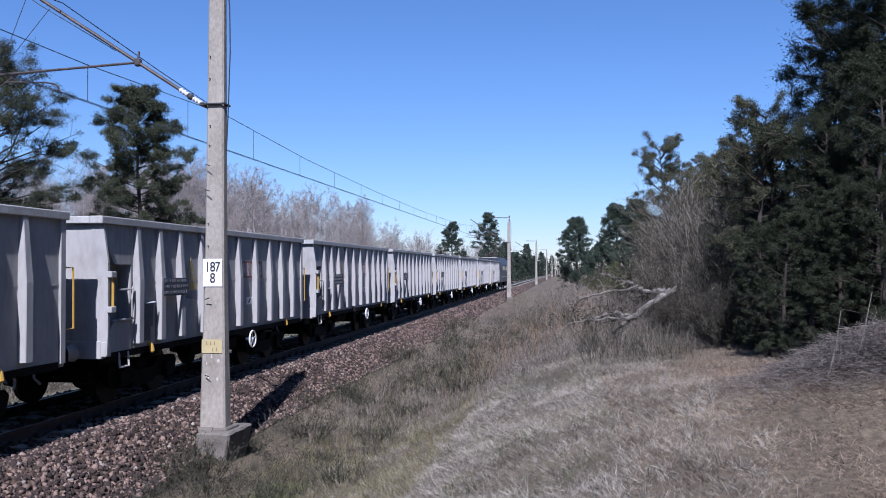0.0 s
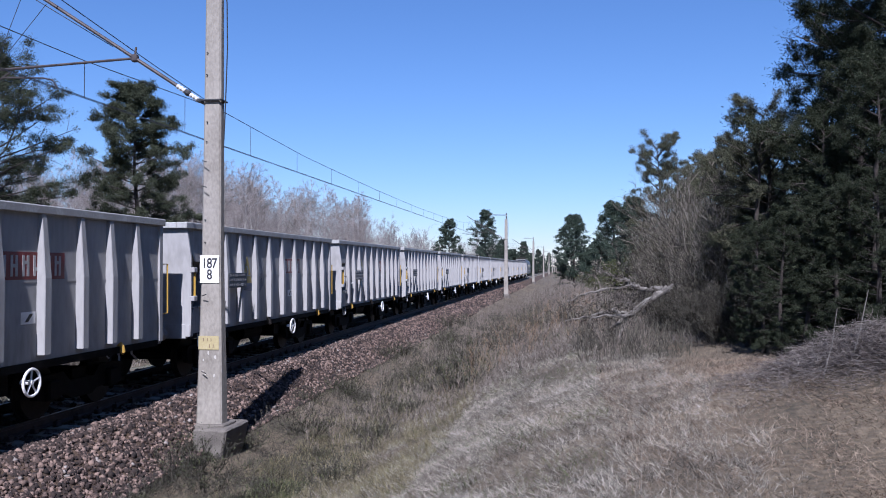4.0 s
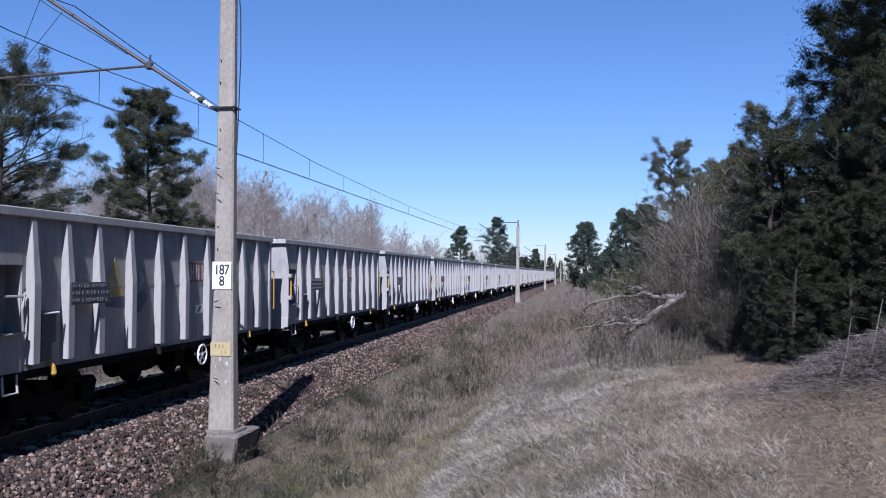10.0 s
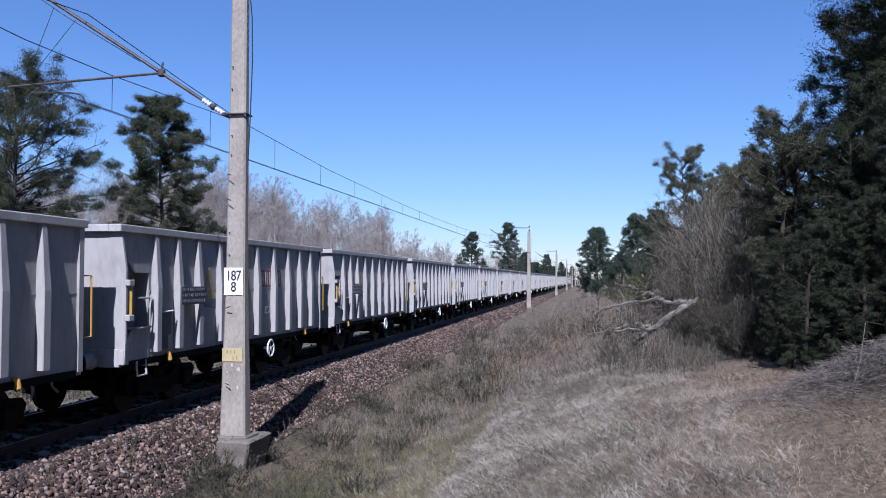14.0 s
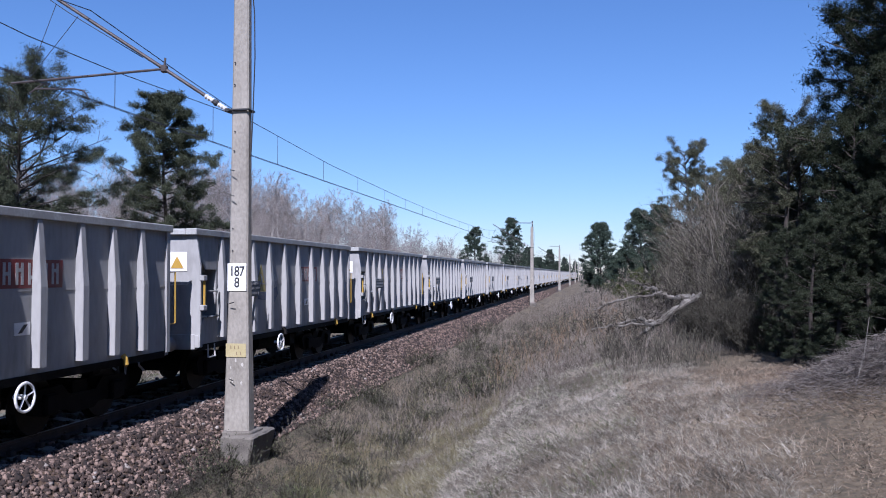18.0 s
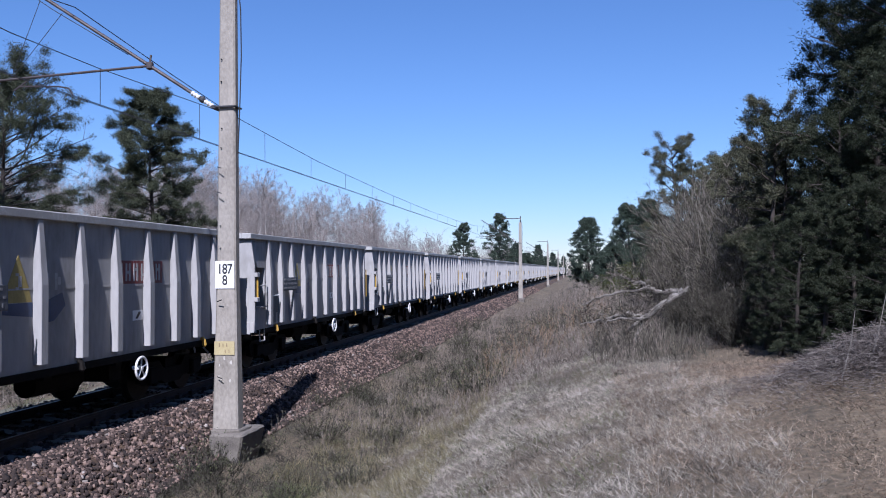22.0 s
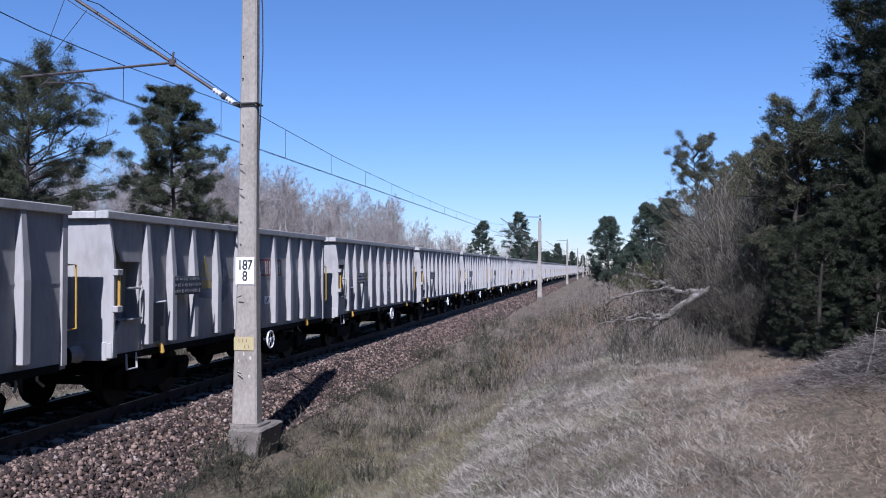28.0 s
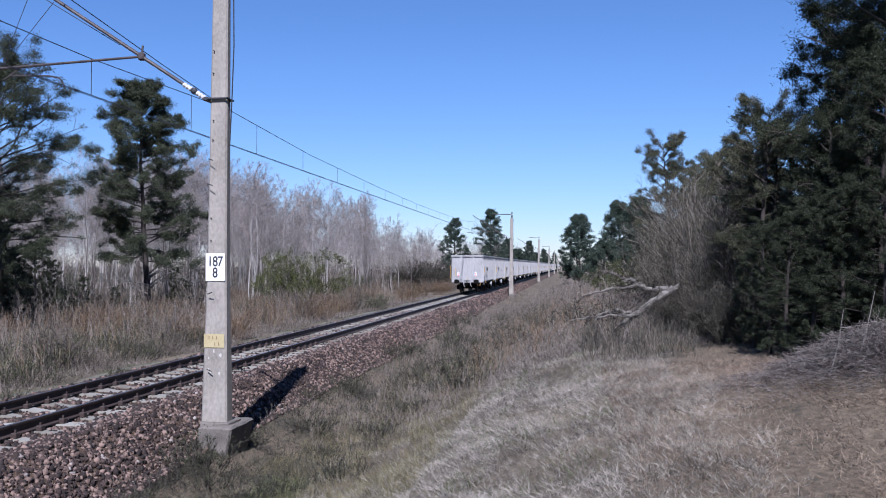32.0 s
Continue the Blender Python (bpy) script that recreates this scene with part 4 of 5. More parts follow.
def bare_tree(seed, high, mat, name="birch_tree", label="leafless birch with a pale trunk and fine twigs", thick=0.075, twig=TWIG, forks=30, spread=0.8, least=0.0075):
    rng = np.random.default_rng(seed)
    t = thing(name, label, "tree")
    ks = 7
    bend = np.cumsum(rng.normal(size=(ks, 2)) * high * 0.012, 0)
    pts = [(bend[k, 0] if k else 0, bend[k, 1] if k else 0, -0.3 + high * k / (ks - 1)) for k in range(ks)]
    part("trunk", trunk_bm(pts, [thick * (1.2 - 1.08 * k / (ks - 1)) for k in range(ks)], 7), mat, t)
    hs = rng.uniform(0.25, 0.98, forks) * high
    az = rng.uniform(0, 2 * math.pi, forks)
    P = np.array(pts)
    at = np.stack([np.interp(hs, P[:, 2], P[:, i]) for i in range(3)], 1)
    ln = high * 0.30 * (1.15 - hs / high) * rng.uniform(0.7, 1.3, forks) + 0.5
    d = np.stack([np.cos(az) * spread, np.sin(az) * spread, np.full(forks, 0.9)], 1)
    sk, tips = grow(rng, (at, unit(d), ln, thick * 0.25 + 0.0 * ln), [(8, 0.5, 0.6, 0.15, 2), (8, 0.55, 0.6, 0.1, 1), (0, 0, 0, 0.0, 1)])
    v, f = sticks(sk[0], sk[1], np.maximum(sk[2], least), np.maximum(sk[3], least * 0.7))
    soup("twig_crown", v, f, twig, t)
    return t


def shrub(seed, high, wide, stems, mat, name="bush", label="leafless grey bush of many thin stems", least=0.006, leaves=None, kids=(5, 4), thick=0.02, leaf=0.05, count=0):
    rng = np.random.default_rng(seed)
    t = thing(name, label, "bush")
    az = rng.uniform(0, 2 * math.pi, stems)
    rr = rng.uniform(0, 1, stems) ** 0.6
    at = np.stack([np.cos(az) * rr * wide * 0.35, np.sin(az) * rr * wide * 0.35, np.full(stems, -0.15)], 1)
    d = np.stack([np.cos(az) * rr * wide * 0.6, np.sin(az) * rr * wide * 0.6, np.full(stems, high)], 1)
    ln = high * rng.uniform(0.55, 1.05, stems)
    sk, tips = grow(rng, (at, unit(d), ln, np.full(stems, thick)), [(kids[0], 0.45, 0.5, 0.12, 4), (kids[1], 0.5, 0.6, 0.05, 2), (0, 0, 0, 0.0, 1)])
    v, f = sticks(sk[0], sk[1], np.maximum(sk[2], least), np.maximum(sk[3], least * 0.7))
    tagged(soup("branching", v, f, mat, t), kind="stuff")
    if leaves:
        c = tips[rng.integers(0, len(tips), count)] + rng.normal(size=(count, 3)) * 0.15
        v, f = slivers(c, unit(rng.normal(size=c.shape)) * leaf * 2, np.full(count, leaf), rng)
        soup("foliage", v, f, leaves, t)
    return t


def bearing(deg, dist):
    """A place on the ground by its bearing from the camera (degrees right of the track's line) and distance."""
    return dist * math.sin(radians(deg)), dist * math.cos(radians(deg))


def plant(t, x, y, turn=0.0, size=1.0, sink=0.0):
    t.matrix_world = pose(x, y, ground_z(x, y) - sink, 0, 0, turn) @ Matrix.Scale(size, 4)
    t.scale = (size, size, size)
    return t


def again(t, x, y, turn, size=1.0, sink=0.0):
    c = copy_thing(t, pose(x, y, ground_z(x, y) - sink, 0, 0, turn))
    c.scale = (size, size, size)
    return c


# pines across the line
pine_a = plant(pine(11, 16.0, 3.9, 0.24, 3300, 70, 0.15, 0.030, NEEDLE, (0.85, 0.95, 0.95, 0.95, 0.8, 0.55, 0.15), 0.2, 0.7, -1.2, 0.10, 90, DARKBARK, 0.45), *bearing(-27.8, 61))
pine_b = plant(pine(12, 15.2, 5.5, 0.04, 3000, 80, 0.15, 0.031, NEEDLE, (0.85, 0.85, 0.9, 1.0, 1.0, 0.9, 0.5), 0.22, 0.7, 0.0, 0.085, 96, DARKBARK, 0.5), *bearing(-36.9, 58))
again(pine_a, *bearing(-38.6, 49), 70, 0.62)
again(pine_b, *bearing(-38.2, 64), 140, 0.7)
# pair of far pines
pine_c = plant(pine(13, 11.2, 3.2, 0.02, 900, 44, 0.20, 0.055, HAZENEEDLE, (1.0, 0.95, 0.8, 0.55, 0.15), 0.17, 0.6, 0.0, 0.11, 90, DARKBARK, 0.4), *bearing(-8.1, 138))
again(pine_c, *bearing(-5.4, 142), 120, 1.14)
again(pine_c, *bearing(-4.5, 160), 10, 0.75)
pine_d = plant(pine(14, 10.0, 3.0, 0.02, 520, 34, 0.30, 0.09, HAZENEEDLE, (1.0, 0.95, 0.75, 0.45, 0.1), 0.17, 0.6, 0.0, 0.12, 80, DARKBARK, 0.4), *bearing(-2.9, 230))
for deg, dist, turn, size in ((-4.2, 200, 40, 0.85), (-3.4, 215, 210, 0.75), (-1.9, 310, 90, 0.95), (-6.9, 190, 10, 0.65), (-1.2, 430, 50, 1.0), (-2.3, 360, 150, 0.9), (-0.6, 560, 80, 1.0)):
    again(pine_d, *bearing(deg, dist), turn, size)
for k in range(16):
    again(pine_d, *bearing(-5.2 + 0.24 * k, 205 + 16 * k + 20 * math.sin(k * 2.2)), 53 * k, 0.82 + 0.16 * math.sin(k * 1.3))
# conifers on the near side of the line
pine_e = plant(pine(15, 10.0, 3.1, 0.0, 2300, 28, 0.22, 0.056, HAZENEEDLE, (0.95, 1.0, 0.95, 0.8, 0.6, 0.15), 0.17, 0.7, 0.0, 0.11, 120, DARKBARK, 0.3), *bearing(0.55, 128))
for deg, dist, turn, size in ((3.2, 98, 100, 0.92), (4.3, 92, 200, 0.9), (1.9, 100, 300, 0.5), (2.3, 84, 150, 0.42)):
    again(pine_e, *bearing(deg, dist), turn, size)
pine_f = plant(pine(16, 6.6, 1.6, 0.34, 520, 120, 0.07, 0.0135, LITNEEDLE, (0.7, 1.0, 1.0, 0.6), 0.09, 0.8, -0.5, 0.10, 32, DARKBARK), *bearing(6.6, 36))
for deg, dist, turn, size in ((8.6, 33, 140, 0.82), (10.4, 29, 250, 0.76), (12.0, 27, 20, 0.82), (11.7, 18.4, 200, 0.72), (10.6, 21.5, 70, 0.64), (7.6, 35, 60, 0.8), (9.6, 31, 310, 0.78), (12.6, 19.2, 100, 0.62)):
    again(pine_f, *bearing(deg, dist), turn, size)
pine_g = plant(pine(17, 14.2, 2.75, 0.03, 2500, 150, 0.075, 0.0145, SHADENEEDLE, (1.0, 1.0, 0.9, 0.8, 0.55), 0.2, 0.8, 0.0, 0.12, 84, DARKBARK, 0.4), *bearing(19.9, 18.0), 160)
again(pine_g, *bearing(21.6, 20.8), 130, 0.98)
pine_h = plant(pine(18, 12.8, 3.0, 0.03, 1100, 90, 0.11, 0.024, SHADENEEDLE, (1.0, 0.95, 0.8, 0.5), 0.2, 0.7, 0.0, 0.09, 64, DARKBARK), *bearing(24.5, 19))
# conifers of the wood's edge; the smallest are added dark fill for deep shade
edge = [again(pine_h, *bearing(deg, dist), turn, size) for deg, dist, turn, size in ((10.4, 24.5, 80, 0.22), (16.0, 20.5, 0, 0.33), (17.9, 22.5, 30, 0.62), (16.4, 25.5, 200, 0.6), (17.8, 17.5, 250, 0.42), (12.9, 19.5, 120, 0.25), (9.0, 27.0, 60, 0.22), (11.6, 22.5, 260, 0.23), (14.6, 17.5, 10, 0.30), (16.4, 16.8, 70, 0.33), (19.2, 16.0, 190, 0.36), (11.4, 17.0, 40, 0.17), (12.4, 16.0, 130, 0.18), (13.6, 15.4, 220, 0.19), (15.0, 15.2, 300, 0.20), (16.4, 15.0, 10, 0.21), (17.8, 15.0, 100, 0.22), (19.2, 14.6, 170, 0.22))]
# dark young conifers under the tall pines across the line
for deg, dist, turn, size in ((-36.4, 50, 20, 0.42), (-35.3, 54, 120, 0.33), (-37.7, 47, 220, 0.45), (-34.4, 55, 70, 0.38), (-33.3, 57, 160, 0.30), (-31.6, 58, 250, 0.22), (-26.2, 60, 310, 0.26), (-29.8, 59, 10, 0.17), (-25.4, 63, 95, 0.20)):
    again(pine_h, *bearing(deg, dist), turn, size)
# unseen pines, added beside the viewer to shade the trees and wagons ahead
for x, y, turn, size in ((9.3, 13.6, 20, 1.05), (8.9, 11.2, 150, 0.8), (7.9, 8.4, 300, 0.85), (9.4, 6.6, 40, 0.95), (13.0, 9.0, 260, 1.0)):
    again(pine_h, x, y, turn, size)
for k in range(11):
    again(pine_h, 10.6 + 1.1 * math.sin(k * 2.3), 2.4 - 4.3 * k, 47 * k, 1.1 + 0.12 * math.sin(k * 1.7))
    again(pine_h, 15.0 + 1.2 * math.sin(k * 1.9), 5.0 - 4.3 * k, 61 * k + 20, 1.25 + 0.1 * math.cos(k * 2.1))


def dead_limbs(t, base, n, reach, seed, tilt=0.2, heading=180.0, thick=0.03):
    """Bare crooked limbs low on a trunk."""
    rng = np.random.default_rng(seed)
    for k in range(n):
        az = math.radians(heading + rng.normal() * 40)
        p = np.array([[0, 0, base * rng.uniform(0.7, 1.25)]])
        d = np.array([[math.cos(az), math.sin(az), tilt]])
        sk, _ = grow(rng, (p, unit(d), np.array([reach * rng.uniform(0.6, 1.1)]), np.array([thick])), [(5, 0.5, 0.7, -0.35, 6), (4, 0.5, 0.6, 0.1, 3), (0, 0, 0, 0, 2)])
        v, f = sticks(sk[0], sk[1], np.maximum(sk[2], thick * 0.2), np.maximum(sk[3], thick * 0.14))
        soup("dead_limb", v, f, DEADWOOD, t, "bare grey dead limb")


dead_limbs(edge[1], 8.6, 6, 5.6, 5, 0.15, 185.0, 0.08)
dead_limbs(pine_a, 2.4, 5, 5.0, 6, 0.75, 0.0, 0.08)
dead_limbs(pine_a, 1.9, 3, 4.2, 7, 0.45, 190.0, 0.07)

# birch wood across the line
birches = [bare_tree(21 + k, 13 + k * 0.8, BIRCHBARK if k < 3 else BARK, "birch_tree" if k < 3 else "bare_tree",
                     "leafless birch with a pale trunk and fine twigs" if k < 3 else "leafless grey tree with fine twigs") for k in range(5)]
wood = random.Random(8)
first = set()
for k in range(235):
    deg = wood.uniform(-41, -9.0)
    dist = (74 + 70 * wood.random() ** 1.4) * (1.0 if deg < -16 else 1.15)
    x, y = bearing(deg, dist)
    if x > -21:
        continue
    v = k % 5
    rise = float(np.interp(deg, [-41, -34, -26, -18.6, -14.5, -11.1, -9], [6.8, 7.0, 7.5, 5.7, 4.8, 2.9, 2.0]))
    size = (dist * math.tan(radians(rise)) + 3.6) * wood.uniform(0.66, 1.03) / (13 + v * 0.8)
    if v not in first:
        first.add(v)
        plant(birches[v], x, y, wood.uniform(0, 360), size)
    else:
        again(birches[v], x, y, wood.uniform(0, 360), size)
for k in range(12):
    again(birches[k % 5], *bearing(wood.uniform(-9.0, -4.2), wood.uniform(150, 200)), wood.uniform(0, 360), wood.uniform(0.55, 0.72))
for k in range(36):
    y = wood.uniform(160, 520)
    again(birches[k % 5], TRACK_X - wood.uniform(12, 40), y, wood.uniform(0, 360), wood.uniform(0.5, 0.8))


def build_far_wood():
    """Crowded bare stems far behind the line."""
    rng = np.random.default_rng(35)
    for label, n, near, far, a0, a1, tall in (("distant grey leafless wood across the line", 520, 120, 260, -46, -8.5, 9.5), ("distant grey leafless wood beside the line", 450, 260, 700, -14, -1.2, 10.0),
                                              ("distant leafless wood", 330, 90, 260, 2.4, 22, 7.0), ("dense undergrowth of the distant wood", 3800, 112, 190, -48, -8.6, 5.2), ("leafless scrub across the line", 1500, 48, 115, -44, -12, 2.8)):
        deg = np.radians(rng.uniform(a0, a1, n))
        dist = near + (far - near) * rng.uniform(0, 1, n) ** 0.8
        x, y = dist * np.sin(deg), dist * np.cos(deg)
        keep = (np.abs(x - TRACK_X) > 13)
        x, y, dist = x[keep], y[keep], dist[keep]
        p = np.stack([x, y, np.full(len(x), -1.3)], 1)
        d = unit(np.stack([rng.normal(size=len(x)) * 0.07, rng.normal(size=len(x)) * 0.07, np.ones(len(x))], 1))
        sk, _ = grow(rng, (p, d, tall * rng.uniform(0.5, 1.1, len(x)), np.full(len(x), tall * 0.008)), [(7, 0.38, 0.55, 0.15, 3), (3, 0.5, 0.5, 0.1, 2), (0, 0, 0, 0, 1)] if n < 2000 else [(6, 0.5, 0.6, 0.1, 2), (0, 0, 0, 0, 1)])
        least = 0.00016 * near
        v, f = sticks(sk[0], sk[1], np.maximum(sk[2], least) * 1.15, sk[3], True)
        tagged(soup("far_wood", v, f, THICKET if tall < 6 else TWIG), label, "woodland", kind="stuff")


build_far_wood()
# brush in front of the wood
brush = [shrub(41, 1.6, 1.5, 52, RUSSET, "bush", "leafless russet brush beside the line", 0.007, None, (3, 3), 0.011), shrub(42, 2.0, 1.6, 46, STALK, "bush", "leafless grey-brown brush beside the line", 0.007, OLIVE, (3, 3), 0.011, 0.03, 500),
         shrub(43, 1.0, 1.7, 54, STALK, "bush", "low tangle of dry grey-brown stems", 0.0065, OLIVE, (3, 3), 0.010, 0.025, 500),
         shrub(44, 1.2, 2.1, 46, DARKWEED, "bush", "low dark tangle with some green leaves", 0.007, DARKLEAF, (3, 3), 0.011, 0.03, 1100)]
for b in brush:
    plant(b, -24, 30)
for k in range(190):
    y = 12 + 110 * wood.random() ** 1.2
    x = -15.2 - wood.uniform(0, 1) ** 1.3 * (6 + y * 0.28)
    v = wood.choice((0, 0, 1, 0, 3) if y > 35 else (1, 2, 3, 1, 3, 2))
    again(brush[v], x, y, wood.uniform(0, 360), wood.uniform(0.7, 1.2))
green = plant(shrub(45, 4.4, 5.4, 30, THICKET, "bush", "tall bush in fresh yellow-green leaf", 0.012, BUD, (6, 5), 0.03, 0.06, 16000), *bearing(-18.3, 72))
again(green, *bearing(-14.6, 98), 120, 0.5)
again(green, *bearing(3.3, 42), 60, 0.42)
dusk = plant(shrub(46, 4.4, 5.5, 110, DARKWEED, "bush", "dense dark leafless thicket", 0.016, None, (5, 4)), *bearing(-10.0, 118))
again(dusk, *bearing(-9.0, 126), 60, 0.95)
again(dusk, *bearing(-11.2, 120), 160, 0.9)
low = plant(shrub(47, 0.75, 1.1, 34, DARKWEED, "bush", "low dark bush with a few green leaves", 0.006, DARKLEAF, (4, 3), 0.008, 0.022, 420), -2.7, 25.8)
for x, y, turn, size in ((-6.1, 31.5, 40, 1.0), (-5.9, 22.0, 90, 0.7), (-3.6, 28, 10, 0.9), (-4.8, 26, 200, 0.8), (-5.4, 38, 150, 1.1), (-2.2, 33, 70, 1.2), (-4.6, 19.5, 300, 0.5), (-6.2, 45, 20, 1.2), (-13.2, 18.5, 33, 0.6), (-13.6, 24, 93, 0.5)):
    again(low, x, y, turn, size)
for x, y, turn, size in ((-2.6, 20.8, 15, 1.15), (-2.45, 20.95, 130, 0.95), (-3.3, 22.6, 80, 0.9)):
    again(low, x, y, turn, size)
for k in range(46):
    y = 9 + 48 * wood.random() ** 1.3
    again(low, wood.uniform(-6.5, -3.4), y, wood.uniform(0, 360), wood.uniform(0.35, 0.75) * (1 + y / 90))
for k in range(10):
    again(low, wood.uniform(-3, 1.5), wood.uniform(22, 50), wood.uniform(0, 360), wood.uniform(0.7, 1.1))
# thicket on the near side
bush = [shrub(51, 4.3, 2.3, 44, THICKET, "bush", "tall leafless dark grey thicket", 0.0066, SWELL, (6, 5), 0.019, 0.018, 5000), shrub(52, 3.8, 2.4, 44, THICKET, "bush", "tall leafless brown thicket with swelling buds", 0.0066, SWELL, (6, 5), 0.019, 0.021, 8000)]
THICKET_AT = ((10.2, 22, 0.79), (11.2, 20, 0.77), (8.8, 25, 0.85), (8.3, 30, 1.02), (9.6, 24, 0.87), (10.6, 26, 1.01), (9, 34, 1.08), (7.6, 42, 1.19), (6.4, 60, 1.18), (10.2, 30, 1.11), (8.4, 22, 0.48), (9.4, 20, 0.51), (7.4, 28, 0.5), (6.4, 26, 0.22), (5, 44, 0.3), (3.8, 60, 0.41), (11.4, 24, 0.84), (9.8, 28, 1.03), (5.8, 34, 0.32), (6.6, 38, 0.48), (2.8, 75, 0.4), (11.9, 21, 0.8), (7.4, 36, 1), (6.7, 30, 0.82), (7.2, 25, 0.68), (6.0, 34, 0.70), (5.3, 38, 0.60), (8.0, 22, 0.60), (7.0, 22, 0.42), (6.2, 28, 0.55), (8.9, 19.5, 0.45))
for k, (deg, dist, size) in enumerate(THICKET_AT):
    (plant if k < 2 else again)(bush[k % 2], *bearing(deg, dist), wood.uniform(0, 360), size)
# low dark copies added to stand for the shade at the thicket's foot
for deg, dist, turn, size in ((6.8, 21.5, 160, 0.20), (7.7, 20.4, 20, 0.22), (8.7, 19.2, 100, 0.23), (9.6, 18.4, 200, 0.24), (10.5, 17.6, 290, 0.24), (9.0, 21.5, 60, 0.28), (10.4, 20.5, 330, 0.28)):
    again(dusk, *bearing(deg, dist), turn, size)


def build_pile():
    """A heap of cut branches."""
    rng = np.random.default_rng(61)
    n = 6500
    x = 3.45 + rng.normal(size=n) * 0.72
    y = 10.1 + rng.normal(size=n) * 0.5
    top = 0.46 * np.exp(-((x - 3.45) / 1.2) ** 2 - ((y - 10.0) / 1.0) ** 2)
    z = np.array([ground_z(a, b) for a, b in zip(x, y)]) + rng.uniform(0, 1, n) * top
    d = unit(rng.normal(size=(n, 3)) * np.array([1.0, 0.8, 0.22]))
    ln = rng.uniform(0.12, 0.42, n)
    p = np.stack([x, y, z], 1) - d * (ln / 2)[:, None]
    sk, _ = grow(rng, (p, d, ln, rng.uniform(0.0018, 0.004, n)), [(2, 0.5, 0.5, -0.12, 3), (0, 0, 0, 0, 1)])
    v, f = sticks(sk[0], sk[1], np.maximum(sk[2], 0.0019), sk[3], True)
    tagged(soup("brush_pile", v, f, CUTTWIG), "heap of dry cut branches on the grass", "brush pile", kind="stuff")
    for x0, x1, high in ((2.72, 2.90, 2.0), (2.95, 3.22, 2.2)):
        s = tube([(x0, 9.6, 1.25), ((x0 + x1) / 2 + 0.02, 9.65, (1.25 + high) / 2), (x1, 9.7, high)], [0.008, 0.006, 0.003], None, 6)
        tagged(part("pale_branch", s, DEADWOOD), "pale peeled branch sticking out of the heap", "branch")


build_pile()


def build_fallen():
    """A broken bleached stem with its crooked branches, leaning out of the thicket."""
    rng = np.random.default_rng(71)
    x0, y0 = bearing(6.6, 19.0)
    t = thing("fallen_tree", "broken grey tree stem with bare crooked branches", "fallen tree")
    a = np.array([x0, y0, 1.98])

    def limb(name, way, r0, r1, sides=7):
        way = np.array(way) * np.array([1.2, 1.2, 1.3])
        r0, r1 = r0 * 1.2, r1 * 1.1
        s = np.linspace(0, len(way) - 1, 4 * len(way) - 3)
        p = np.stack([np.interp(s, range(len(way)), way[:, i]) for i in range(3)], 1)
        p[1:] += rng.normal(size=(len(p) - 1, 3)) * 0.017
        rr = [(r0 + (r1 - r0) * k / (len(p) - 1)) * rng.uniform(0.8, 1.2) for k in range(len(p))]
        part(name, tube([a + q for q in p], rr, None, sides), DEADWOOD, t)
        return a + p, rr

    lines = [limb("stem", ((0, 0, 0), (-0.38, 0.02, -0.22), (-0.71, 0.05, -0.47), (-1.02, 0.1, -0.70), (-1.36, 0.1, -0.91), (-1.87, 0.1, -1.10)), 0.072, 0.012, 9),
             limb("branch", ((-0.71, 0.05, -0.45), (-0.95, 0.0, -0.37), (-1.12, -0.05, -0.40), (-1.42, -0.1, -0.47), (-1.83, -0.1, -0.55)), 0.046, 0.011),
             limb("branch", ((-0.60, 0.0, -0.42), (-0.80, -0.15, -0.46), (-1.15, -0.2, -0.44), (-1.45, -0.25, -0.52)), 0.046, 0.011),
             limb("branch", ((-0.10, 0, 0.0), (-0.34, 0.05, -0.02), (-0.66, 0.05, 0.05), (-1.1, 0.1, -0.02), (-1.49, 0.1, -0.09), (-1.80, 0.1, -0.24)), 0.046, 0.011),
             limb("branch", ((-0.50, 0.05, 0.02), (-0.72, 0.1, 0.10), (-0.95, 0.1, 0.20), (-1.27, 0.1, 0.29)), 0.046, 0.011),
             limb("branch", ((-0.74, 0.0, -0.50), (-0.85, -0.1, -0.74), (-1.0, -0.1, -1.05)), 0.046, 0.011)]
    for k in range(6):
        e = a + np.array([rng.uniform(-0.02, 0.06), rng.uniform(-0.07, 0.07), rng.uniform(-0.06, 0.08)])
        part("splinter", tube([a + (e - a) * 0.2 - np.array([0.1, 0, 0.05]), e + np.array([0.06, 0, 0.05])], [0.03, 0.004], None, 5), DEADWOOD, t)
    p, d, ln, r = [], [], [], []
    for pts, rr in lines:
        for k in range(2, len(pts) - 1):
            for _ in range(2):
                p.append(pts[k])
                d.append(unit(np.array([rng.uniform(-1.1, 0.1), rng.normal() * 0.5, rng.normal() * 0.8])))
                ln.append(rng.uniform(0.15, 0.65))
                r.append(0.010)
    sk, _ = grow(rng, (np.array(p), np.array(d), np.array(ln), np.array(r)), [(4, 0.55, 0.7, -0.15, 4), (3, 0.5, 0.7, -0.1, 2), (0, 0, 0, 0, 1)])
    v, fc = sticks(sk[0], sk[1], np.maximum(sk[2], 0.006), np.maximum(sk[3], 0.0045))
    soup("branching", v, fc, THICKET, t)


build_fallen()

# ---- grass and weeds ----


def scatter(n, x0, x1, y0, y1, rng, near=1.0):
    y = y0 + (y1 - y0) * rng.uniform(0, 1, n) ** near
    x = rng.uniform(x0, x1, n)
    return x, y


